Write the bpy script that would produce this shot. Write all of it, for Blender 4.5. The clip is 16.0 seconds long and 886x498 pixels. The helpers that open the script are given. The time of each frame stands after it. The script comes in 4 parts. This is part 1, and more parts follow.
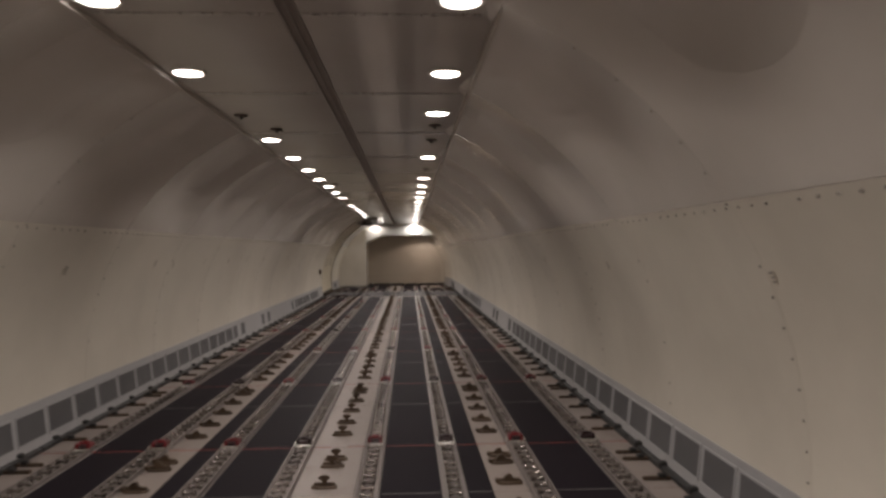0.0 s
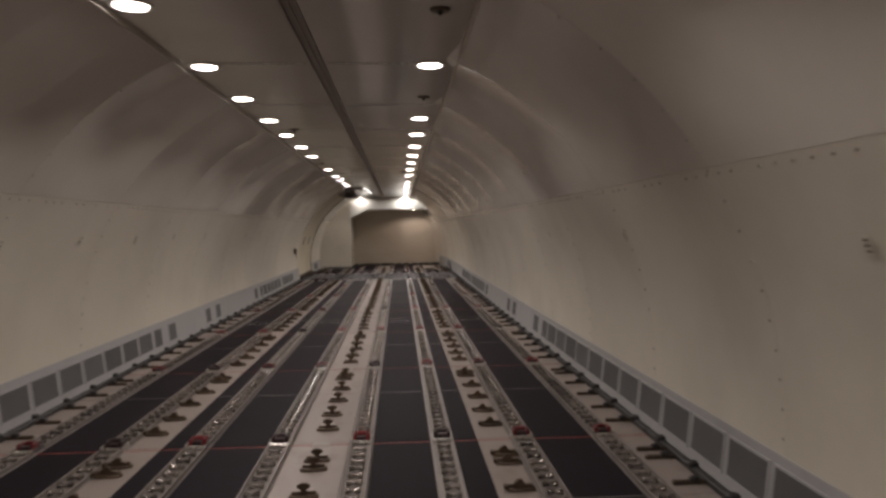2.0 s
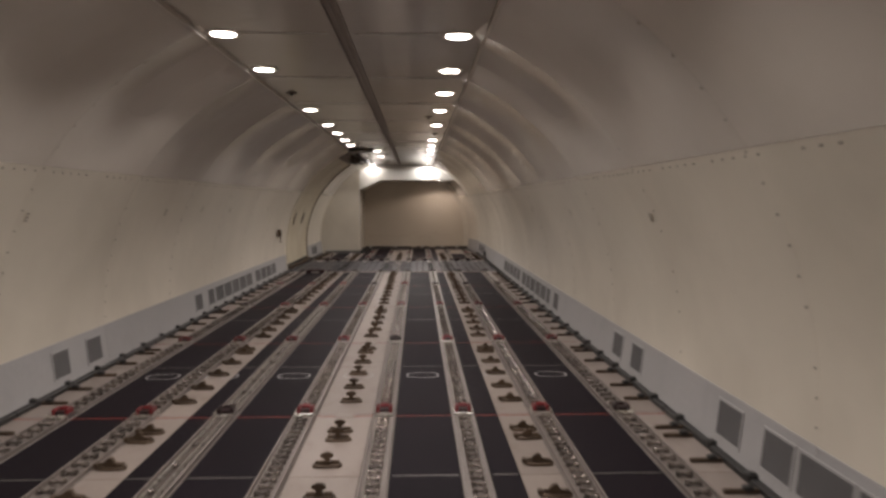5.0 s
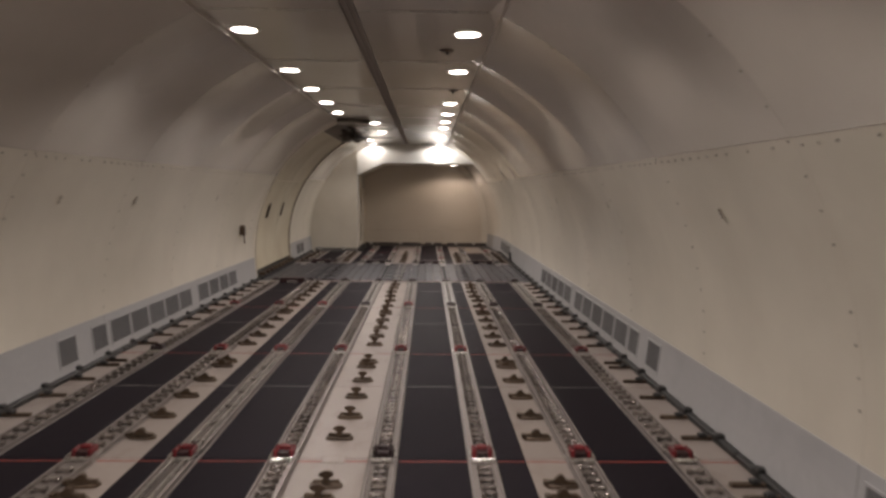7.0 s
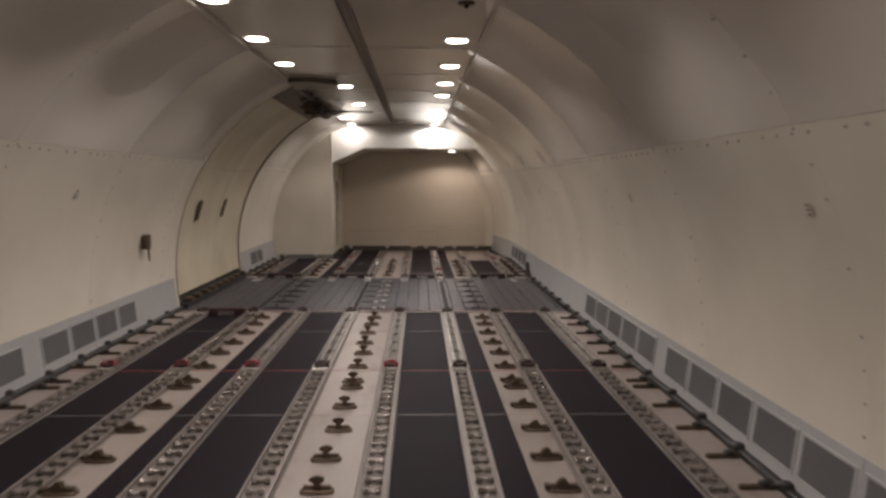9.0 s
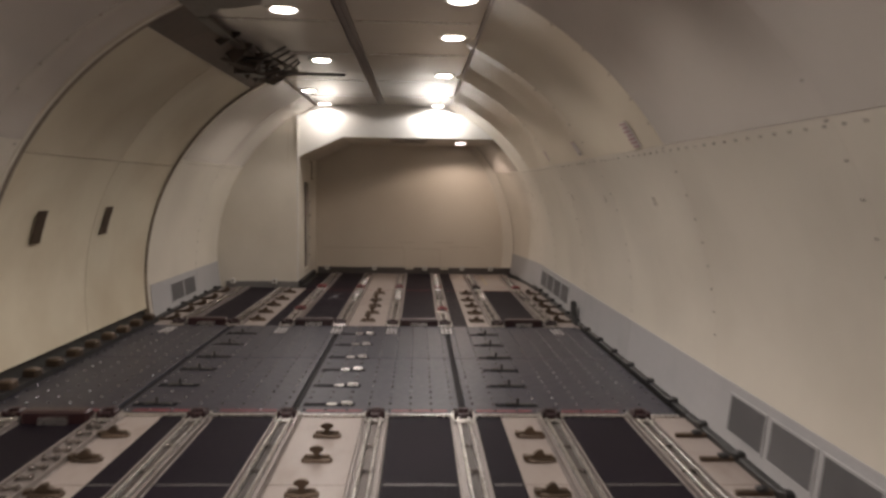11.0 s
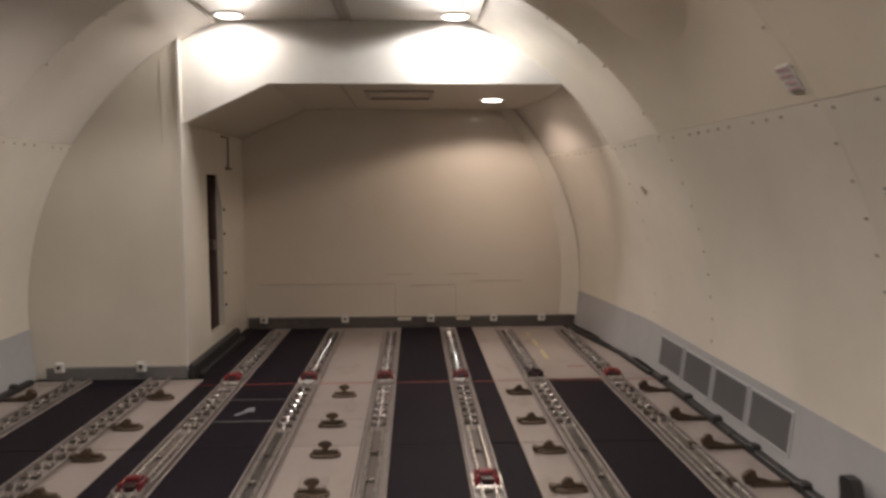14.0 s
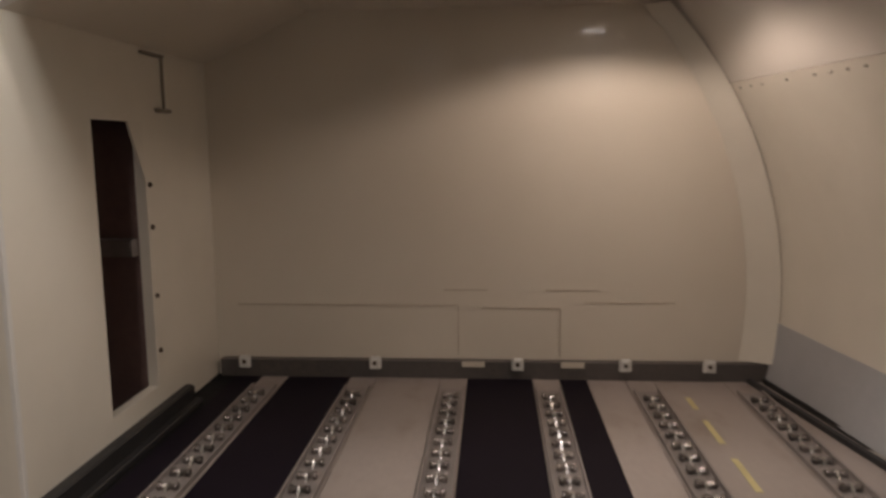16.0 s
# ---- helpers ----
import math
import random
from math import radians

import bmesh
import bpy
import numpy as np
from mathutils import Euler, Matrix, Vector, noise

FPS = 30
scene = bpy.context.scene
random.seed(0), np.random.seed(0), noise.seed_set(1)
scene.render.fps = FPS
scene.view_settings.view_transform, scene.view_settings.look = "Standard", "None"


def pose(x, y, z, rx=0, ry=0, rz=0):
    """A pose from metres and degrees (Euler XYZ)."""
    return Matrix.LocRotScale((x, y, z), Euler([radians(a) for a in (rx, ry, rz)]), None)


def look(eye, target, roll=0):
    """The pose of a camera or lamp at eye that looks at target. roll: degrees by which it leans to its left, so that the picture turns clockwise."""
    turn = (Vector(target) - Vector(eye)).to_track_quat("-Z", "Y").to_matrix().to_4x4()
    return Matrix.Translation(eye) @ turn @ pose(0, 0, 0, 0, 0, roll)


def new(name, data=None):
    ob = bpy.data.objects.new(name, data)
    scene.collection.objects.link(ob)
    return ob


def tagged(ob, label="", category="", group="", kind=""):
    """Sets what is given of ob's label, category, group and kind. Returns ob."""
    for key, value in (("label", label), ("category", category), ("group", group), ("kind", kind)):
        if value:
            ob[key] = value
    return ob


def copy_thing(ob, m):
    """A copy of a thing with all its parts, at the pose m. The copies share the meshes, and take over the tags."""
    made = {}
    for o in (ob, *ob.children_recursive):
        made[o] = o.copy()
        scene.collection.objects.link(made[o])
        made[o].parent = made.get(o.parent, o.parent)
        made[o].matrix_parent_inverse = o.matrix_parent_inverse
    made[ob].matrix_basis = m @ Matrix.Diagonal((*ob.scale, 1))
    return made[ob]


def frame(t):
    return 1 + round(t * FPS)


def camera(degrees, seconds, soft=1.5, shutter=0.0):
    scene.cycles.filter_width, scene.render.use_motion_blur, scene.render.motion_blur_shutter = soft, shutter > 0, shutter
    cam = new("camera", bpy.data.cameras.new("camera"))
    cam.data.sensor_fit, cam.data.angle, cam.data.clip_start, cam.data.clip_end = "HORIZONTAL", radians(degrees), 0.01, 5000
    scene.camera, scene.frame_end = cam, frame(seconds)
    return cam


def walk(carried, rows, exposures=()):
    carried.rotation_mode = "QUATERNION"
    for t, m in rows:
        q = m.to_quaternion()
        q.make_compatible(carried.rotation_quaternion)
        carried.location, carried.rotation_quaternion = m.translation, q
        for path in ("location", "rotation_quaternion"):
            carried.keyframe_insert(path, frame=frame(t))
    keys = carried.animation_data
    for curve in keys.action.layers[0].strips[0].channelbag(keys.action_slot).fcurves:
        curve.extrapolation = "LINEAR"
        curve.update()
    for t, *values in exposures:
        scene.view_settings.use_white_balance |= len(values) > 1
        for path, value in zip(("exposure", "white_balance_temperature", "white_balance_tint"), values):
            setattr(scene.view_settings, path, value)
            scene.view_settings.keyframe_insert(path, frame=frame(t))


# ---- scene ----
cam = camera(62.5, 16.0, soft=2.9, shutter=0.4)
PATH = [
    (0, (0.516, -0.7, 1.429), (0.611, 1.297, 1.434), -0.5),
    (0.5, (0.525, 0.061, 1.418), (0.629, 2.058, 1.403), -0.7),
    (1, (0.514, 0.866, 1.384), (0.618, 2.863, 1.347), -0.9),
    (1.5, (0.516, 1.696, 1.381), (0.617, 3.693, 1.334), -0.7),
    (2, (0.521, 2.512, 1.383), (0.641, 4.508, 1.325), -0.8),
    (2.5, (0.501, 3.352, 1.395), (0.615, 5.347, 1.31), -0.8),
    (3, (0.498, 4.155, 1.395), (0.598, 6.151, 1.31), -0.5),
    (3.5, (0.502, 5.021, 1.384), (0.597, 7.017, 1.301), -0.7),
    (4, (0.482, 5.87, 1.4), (0.559, 7.866, 1.294), 0.0),
    (4.2, (0.481, 6.173, 1.405), (0.566, 8.168, 1.29), -0.1),
    (6.3, (0.485, 9.836, 1.379), (0.521, 11.831, 1.245), 0.3),
    (6.5, (0.482, 10.173, 1.397), (0.526, 12.167, 1.253), 0.3),
    (7, (0.48, 11.049, 1.41), (0.524, 13.043, 1.253), 0.6),
    (7.5, (0.482, 11.909, 1.412), (0.541, 13.902, 1.256), 0.7),
    (8, (0.473, 12.755, 1.415), (0.524, 14.747, 1.246), 0.7),
    (8.5, (0.465, 13.617, 1.396), (0.522, 15.609, 1.22), 0.3),
    (9, (0.465, 14.423, 1.399), (0.532, 16.414, 1.222), 0.4),
    (9.5, (0.499, 15.286, 1.415), (0.568, 17.277, 1.238), 0.2),
    (9.7, (0.538, 15.602, 1.394), (0.592, 17.595, 1.231), 0.0),
    (11.8, (0.478, 19.378, 1.345), (0.553, 21.37, 1.181), 1.2),
    (12, (0.506, 19.67, 1.317), (0.573, 21.664, 1.168), 1.2),
    (12.5, (0.498, 20.499, 1.322), (0.577, 22.492, 1.175), 1.0),
    (13, (0.517, 21.316, 1.338), (0.598, 23.308, 1.176), 0.2),
    (13.5, (0.479, 22.108, 1.325), (0.575, 24.099, 1.158), -0.1),
    (14, (0.46, 22.846, 1.336), (0.541, 24.837, 1.166), -0.2),
    (14.5, (0.498, 23.613, 1.366), (0.564, 25.601, 1.153), -0.6),
    (15, (0.483, 24.36, 1.377), (0.514, 26.344, 1.125), -0.6),
    (15.5, (0.483, 25.061, 1.363), (0.452, 27.037, 1.059), -0.7),
    (16, (0.478, 25.7, 1.328), (0.343, 27.675, 1.043), -0.5),
]
walk(cam, [(t, look(eye, target, roll)) for t, eye, target, roll in PATH],
     exposures=[(0, -0.37), (2, -0.36), (4, -0.22), (6.5, -0.03), (9.5, 0.0), (12, 0.17), (13.5, 0.28), (14.5, 0.30), (16, 0.15)])

# ---------- light ----------
world = bpy.data.worlds.new("world")
world.use_nodes = True
world.node_tree.nodes["Background"].inputs[0].default_value = (0.02, 0.018, 0.016, 1)
world.node_tree.nodes["Background"].inputs[1].default_value = 0.2
scene.world = world
LAMP_STRENGTH = 20.0
LAMP_WATTS = 37.0
FLOOD_WATTS = 30.0
LAMP_COLOUR = (1.0, 0.90, 0.845)

# ---------- materials ----------
def material(name, colour, rough=0.5, metal=0.0, vary=0.12, scale=6.0, bump=0.0, bump_scale=60.0, stain=0.0, stain_colour=(0.2, 0.15, 0.1), rand=0.0, stretch=(1, 1, 1), spec=0.5, broad=False, coat=0.0):
    m = bpy.data.materials.new(name)
    m.use_nodes = True
    nt = m.node_tree
    n, l = nt.nodes, nt.links
    b = n["Principled BSDF"]
    b.inputs["Roughness"].default_value, b.inputs["Metallic"].default_value = rough, metal
    b.inputs["Specular IOR Level"].default_value = spec
    b.inputs["Coat Weight"].default_value, b.inputs["Coat Roughness"].default_value = coat, 0.08
    geo = n.new("ShaderNodeNewGeometry")
    mp = n.new("ShaderNodeMapping")
    mp.inputs["Scale"].default_value = stretch
    l.new(geo.outputs["Position"], mp.inputs[0])
    big = n.new("ShaderNodeTexNoise")
    big.inputs["Scale"].default_value, big.inputs["Detail"].default_value = scale * 0.15, 4
    fine = n.new("ShaderNodeTexNoise")
    fine.inputs["Scale"].default_value, fine.inputs["Detail"].default_value = scale * 4, 5
    l.new(mp.outputs[0], big.inputs["Vector"])
    l.new(mp.outputs[0], fine.inputs["Vector"])
    add = n.new("ShaderNodeMath")
    add.operation = "ADD"
    l.new(big.outputs["Fac"], add.inputs[0])
    if broad:
        calm = n.new("ShaderNodeMapRange")
        calm.inputs[3].default_value, calm.inputs[4].default_value = 0.44, 0.56
        l.new(fine.outputs["Fac"], calm.inputs[0])
        l.new(calm.outputs[0], add.inputs[1])
    else:
        l.new(fine.outputs["Fac"], add.inputs[1])
    ramp = n.new("ShaderNodeMapRange")
    ramp.inputs[1].default_value, ramp.inputs[2].default_value = 0.6, 1.4
    ramp.inputs[3].default_value, ramp.inputs[4].default_value = 1 - vary, 1 + vary
    l.new(add.outputs[0], ramp.inputs[0])
    last = ramp.outputs[0]
    if rand:
        info = n.new("ShaderNodeObjectInfo")
        r2 = n.new("ShaderNodeMapRange")
        r2.inputs[3].default_value, r2.inputs[4].default_value = 1 - rand, 1 + rand
        l.new(info.outputs["Random"], r2.inputs[0])
        mul = n.new("ShaderNodeMath")
        mul.operation = "MULTIPLY"
        l.new(last, mul.inputs[0])
        l.new(r2.outputs[0], mul.inputs[1])
        last = mul.outputs[0]
    col = n.new("ShaderNodeVectorMath")
    col.operation = "SCALE"
    col.inputs[0].default_value = colour
    l.new(last, col.inputs["Scale"])
    out = col.outputs[0]
    if stain:
        sn = n.new("ShaderNodeTexNoise")
        sn.inputs["Scale"].default_value, sn.inputs["Detail"].default_value = scale * 0.5, 8
        sn.inputs["Roughness"].default_value = 0.7
        if broad:
            sn.inputs["Scale"].default_value, sn.inputs["Detail"].default_value, sn.inputs["Roughness"].default_value = scale * 0.35, 4, 0.5
        l.new(mp.outputs[0], sn.inputs["Vector"])
        sr = n.new("ShaderNodeMapRange")
        sr.inputs[1].default_value, sr.inputs[2].default_value, sr.inputs[4].default_value = (0.40 if broad else 0.52), (0.85 if broad else 0.72), stain
        l.new(sn.outputs["Fac"], sr.inputs[0])
        mix = n.new("ShaderNodeMix")
        mix.data_type = "RGBA"
        l.new(sr.outputs[0], mix.inputs[0])
        l.new(out, mix.inputs[6])
        mix.inputs[7].default_value = (*stain_colour, 1)
        out = mix.outputs[2]
    l.new(out, b.inputs["Base Color"])
    rr = n.new("ShaderNodeMapRange")
    rr.inputs[3].default_value, rr.inputs[4].default_value = max(0.05, rough - (0.03 if broad else 0.1)), min(1, rough + (0.03 if broad else 0.1))
    l.new((big if broad else fine).outputs["Fac"], rr.inputs[0])
    l.new(rr.outputs[0], b.inputs["Roughness"])
    if bump:
        bn = n.new("ShaderNodeTexNoise")
        bn.inputs["Scale"].default_value, bn.inputs["Detail"].default_value = bump_scale, (0 if broad else 3)
        l.new(mp.outputs[0], bn.inputs["Vector"])
        bp = n.new("ShaderNodeBump")
        bp.inputs["Strength"].default_value, bp.inputs["Distance"].default_value = 1.0, bump
        l.new(bn.outputs["Fac"], bp.inputs["Height"])
        l.new(bp.outputs[0], b.inputs["Normal"])
    return m


def glow(name, colour, strength):
    m = bpy.data.materials.new(name)
    m.use_nodes = True
    b = m.node_tree.nodes["Principled BSDF"]
    b.inputs["Base Color"].default_value = (0.8, 0.8, 0.75, 1)
    b.inputs["Emission Color"].default_value = (*colour, 1)
    b.inputs["Emission Strength"].default_value = strength
    return m


# Upper lining: greyer panels, also toned down for the weaker light up there.
LINING_UP = material("shaded_grey_cream_lining", (0.60, 0.555, 0.50), 0.2, vary=0.13, scale=3, bump=0.011, bump_scale=1.3, stain=0.4, stain_colour=(0.42, 0.38, 0.32), rand=0.04, broad=True, spec=1.0)
WARM = material("warm_lining", (0.66, 0.595, 0.48), 0.3, vary=0.10, scale=3, bump=0.008, bump_scale=1.3, stain=0.4, stain_colour=(0.42, 0.35, 0.25), rand=0.03, broad=True, spec=0.8)
LINING = material("cream_lining", (0.675, 0.625, 0.535), 0.29, vary=0.14, scale=3, bump=0.010, bump_scale=1.3, stain=0.45, stain_colour=(0.36, 0.32, 0.26), rand=0.03, broad=True, spec=0.8)
DOOR_LINING = material("yellowed_lining", (0.62, 0.56, 0.43), 0.36, vary=0.08, scale=4, bump=0.004, bump_scale=2.5, stain=0.6, stain_colour=(0.38, 0.29, 0.18), rand=0.03, broad=True)
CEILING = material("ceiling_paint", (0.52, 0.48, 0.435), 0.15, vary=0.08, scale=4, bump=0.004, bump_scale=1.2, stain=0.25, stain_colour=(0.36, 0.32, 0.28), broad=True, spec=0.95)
BULK = material("bulkhead_paint", (0.60, 0.54, 0.45), 0.42, vary=0.05, scale=3, stain=0.3, stain_colour=(0.42, 0.35, 0.27), broad=True, coat=0.35)
WHITE = material("white_paint", (0.66, 0.64, 0.6), 0.4, vary=0.05, scale=4)
KICK = material("grey_kick_panel", (0.385, 0.38, 0.382), 0.45, vary=0.08, scale=5, stain=0.2, stain_colour=(0.15, 0.15, 0.16), rand=0.04)
VENT = material("vent_mesh", (0.105, 0.103, 0.105), 0.6, vary=0.15, scale=30, bump=0.004, bump_scale=180, rand=0.12)
DARK = material("dark_floor_panel", (0.0098, 0.0068, 0.0108), 0.6, spec=0.08, vary=0.25, scale=10, bump=0.0015, bump_scale=160, stain=0.08, stain_colour=(0.03, 0.026, 0.029), rand=0.12)
CREAM = material("cream_floor_panel", (0.29, 0.247, 0.222), 0.36, vary=0.14, scale=9, stain=0.7, stain_colour=(0.17, 0.13, 0.10), rand=0.08, stretch=(1, 0.5, 1))
TRAY = material("painted_tray", (0.235, 0.205, 0.19), 0.38, metal=0.2, vary=0.2, scale=12, stain=0.4, stain_colour=(0.12, 0.1, 0.08), rand=0.08)
STEEL = material("worn_steel", (0.55, 0.53, 0.5), 0.28, metal=0.9, vary=0.2, scale=20)
RAIL_BED = material("rail_bed", (0.075, 0.060, 0.052), 0.5, vary=0.3, scale=20, rand=0.5)
ROLLER = material("dark_roller", (0.19, 0.168, 0.155), 0.27, metal=0.85, vary=0.3, scale=25, rand=0.4)
BRONZE = material("bronze_lock", (0.080, 0.055, 0.037), 0.45, metal=0.5, vary=0.3, scale=20, stain=0.2, rand=0.25)
BLACK = material("black_rail", (0.018, 0.017, 0.017), 0.5, vary=0.3, scale=20, stain=0.2, stain_colour=(0.07, 0.06, 0.05))
RED = material("red_stop", (0.15, 0.012, 0.016), 0.4, vary=0.3, scale=30, stain=0.25, stain_colour=(0.03, 0.01, 0.01), rand=0.35)
MAROON = material("maroon_stop", (0.022, 0.008, 0.009), 0.4, vary=0.3, scale=30, rand=0.3)
MAT = material("ball_mat_plate", (0.025, 0.0235, 0.0345), 0.45, metal=0.2, vary=0.15, scale=8, stain=0.25, stain_colour=(0.05, 0.05, 0.055), rand=0.05)
PAINT_RED = material("red_line_paint", (0.28, 0.035, 0.025), 0.5, vary=0.3, scale=25, stain=0.4, stain_colour=(0.05, 0.03, 0.03))
PAINT_WHITE = material("white_line_paint", (0.42, 0.41, 0.42), 0.5, vary=0.2, scale=25, stain=0.5, stain_colour=(0.08, 0.08, 0.09))
PAINT_GREY = material("worn_mark_paint", (0.20, 0.20, 0.22), 0.5, vary=0.4, scale=40, stain=0.7, stain_colour=(0.03, 0.03, 0.04))
PAINT_YELLOW = material("yellow_line_paint", (0.48, 0.41, 0.20), 0.5, vary=0.2, scale=25, stain=0.3)
SEAM = material("dark_seam", (0.03, 0.028, 0.025), 0.6, vary=0.2)
# Brown for the closet's inner sheets, with the opening's shade in the colour.
RECESS_SHADE = material("recess_shade", (0.15, 0.095, 0.085), 0.6, vary=0.2)
INK = material("placard_ink", (0.24, 0.21, 0.18), 0.6, vary=0.2, scale=30)
FASTENER = material("fastener_paint", (0.27, 0.24, 0.20), 0.5, vary=0.3, scale=30)
INK_RED = material("placard_red", (0.46, 0.29, 0.30), 0.6, vary=0.2, scale=30)
LAMP = glow("lamp_diffuser", LAMP_COLOUR, LAMP_STRENGTH)
RIM = material("lamp_rim", (0.6, 0.58, 0.54), 0.35, vary=0.05)

# ---------- mesh tools ----------
def box(bm, x0, x1, y0, y1, z0, z1):
    v = [bm.verts.new(p) for p in ((x0, y0, z0), (x1, y0, z0), (x1, y1, z0), (x0, y1, z0), (x0, y0, z1), (x1, y0, z1), (x1, y1, z1), (x0, y1, z1))]
    for f in ((3, 2, 1, 0), (4, 5, 6, 7), (0, 1, 5, 4), (1, 2, 6, 5), (2, 3, 7, 6), (3, 0, 4, 7)):
        bm.faces.new([v[i] for i in f])
    return v


def soft_box(bm, x0, x1, y0, y1, z0, z1, r):
    """A box whose upper edges and corners are cut back by r."""
    rings = []
    for z, i in ((z0, 0), (z1 - r, 0), (z1, r)):
        c = r
        pts = [(x0 + i, y0 + c + i), (x0 + c + i, y0 + i), (x1 - c - i, y0 + i), (x1 - i, y0 + c + i), (x1 - i, y1 - c - i), (x1 - c - i, y1 - i), (x0 + c + i, y1 - i), (x0 + i, y1 - c - i)]
        rings.append([bm.verts.new((*p, z)) for p in pts])
    loft(bm, rings)
    bm.faces.new(rings[-1])
    bm.faces.new(rings[0][::-1])


def loft(bm, rings, closed=True):
    for a, b in zip(rings, rings[1:]):
        k = len(a)
        for i in range(k if closed else k - 1):
            bm.faces.new((a[i], a[(i + 1) % k], b[(i + 1) % k], b[i]))


def tube(bm, a, b, r0, r1=None, seg=10):
    """A closed rod from a to b."""
    a, b = Vector(a), Vector(b)
    r1 = r0 if r1 is None else r1
    w = (b - a).normalized()
    u = w.orthogonal().normalized()
    v = w.cross(u)
    rings = [[bm.verts.new(p + r * (math.cos(t) * u + math.sin(t) * v)) for t in (2 * math.pi * k / seg for k in range(seg))] for p, r in ((a, r0), (b, r1))]
    loft(bm, rings)
    bm.faces.new(rings[1])
    bm.faces.new(rings[0][::-1])


def mesh_of(name, bm, mat, smooth=False):
    me = bpy.data.meshes.new(name)
    bmesh.ops.recalc_face_normals(bm, faces=bm.faces)
    bm.to_mesh(me)
    bm.free()
    me.materials.append(mat)
    if smooth:
        for p in me.polygons:
            p.use_smooth = True
    return me


def part(name, bm, mat, parent=None, label="", smooth=False):
    me = bm if isinstance(bm, bpy.types.Mesh) else mesh_of(name, bm, mat, smooth)
    ob = new(name, me)
    if parent:
        ob.parent = parent
    return tagged(ob, label)


def thing(name, at, label, category, group="", kind=""):
    ob = new(name)
    ob.empty_display_size = 0.05
    ob.location = at
    return tagged(ob, label, category, group, kind)


def boxes(*dims):
    bm = bmesh.new()
    for d in dims:
        box(bm, *d)
    return bm


def smooth_by_angle(ob, degrees=30):
    me = ob.data
    for p in me.polygons:
        p.use_smooth = True
    me.set_sharp_from_angle(angle=radians(degrees))
    return ob


# ---------- plan ----------
R, ZC, CEIL = 2.22, 0.43, 2.48
Y0, Y1 = -8.0, 29.78
BOX_Y, BOX_X, LINTEL_Z = 28.03, -1.13, 2.055
DOOR0, DOOR1 = 22.5, 25.41
MAT0, MAT1 = 22.30, 25.15
PITCH = 2.525
ROWS = [7.24 + PITCH * k for k in range(-5, 6)]
TRACKS = [-1.84, -1.30, -0.78, -0.26, 0.26, 0.78, 1.30, 1.84]


def arc_angle(z):
    return math.asin((z - ZC) / R)


def taper(y):
    """How far the hull has drawn in near the bulkhead."""
    return 1 - 0.085 * max(0.0, min(1.0, (y - 28.2) / 1.58))


def arc_sheet(side, y0, y1, z0, z1, r, thick, pillow=0.0, na=14, ny=8):
    """A curved lining sheet between two heights, a little dished between its edges."""
    bm = bmesh.new()
    a0, a1 = arc_angle(z0), arc_angle(z1)
    grids = []
    for back in (0, thick):
        grid = []
        for j in range(ny + 1):
            s = j / ny
            y = y0 + (y1 - y0) * s
            row = []
            for i in range(na + 1):
                u = i / na
                a = a0 + (a1 - a0) * u
                d = pillow * math.sin(math.pi * s) * min(1, 2.5 * u, 8 * (1 - u)) if not back else 0
                rr = r + back + d
                row.append(bm.verts.new((side * rr * math.cos(a) * taper(y), y, ZC + rr * math.sin(a))))
            grid.append(row)
        grids.append(grid)
    for g in grids:
        for j in range(ny):
            for i in range(na):
                bm.faces.new((g[j][i], g[j][i + 1], g[j + 1][i + 1], g[j + 1][i]))
    f, b = grids
    edge_f = f[0] + [row[-1] for row in f[1:]] + f[-1][-2::-1] + [row[0] for row in f[-2:0:-1]]
    edge_b = b[0] + [row[-1] for row in b[1:]] + b[-1][-2::-1] + [row[0] for row in b[-2:0:-1]]
    loft(bm, [edge_f, edge_b])
    return bm


# ---------- hull walls ----------
JOINT0, JOINT_STEP, SEAM_Z = 13.84, 1.645, 1.63
joints = [JOINT0 + JOINT_STEP * k for k in range(-14, 10)]
joints = [y for y in joints if Y0 < y < BOX_Y - 0.4]


def dots(name, spots, side, parent, mat, r=0.009):
    """Small domed fasteners on the lining."""
    bm = bmesh.new()
    for y, z in spots:
        a = arc_angle(z)
        nrm = Vector((-side * math.cos(a), 0, -math.sin(a)))
        p = Vector((side * R * math.cos(a) * taper(y), y, ZC + R * math.sin(a)))
        tube(bm, p - 0.002 * nrm, p + 0.005 * nrm, r, r * 0.6, 6)
    ob = part(name, bm, mat, parent)
    ob["kind"] = "stuff"
    return ob


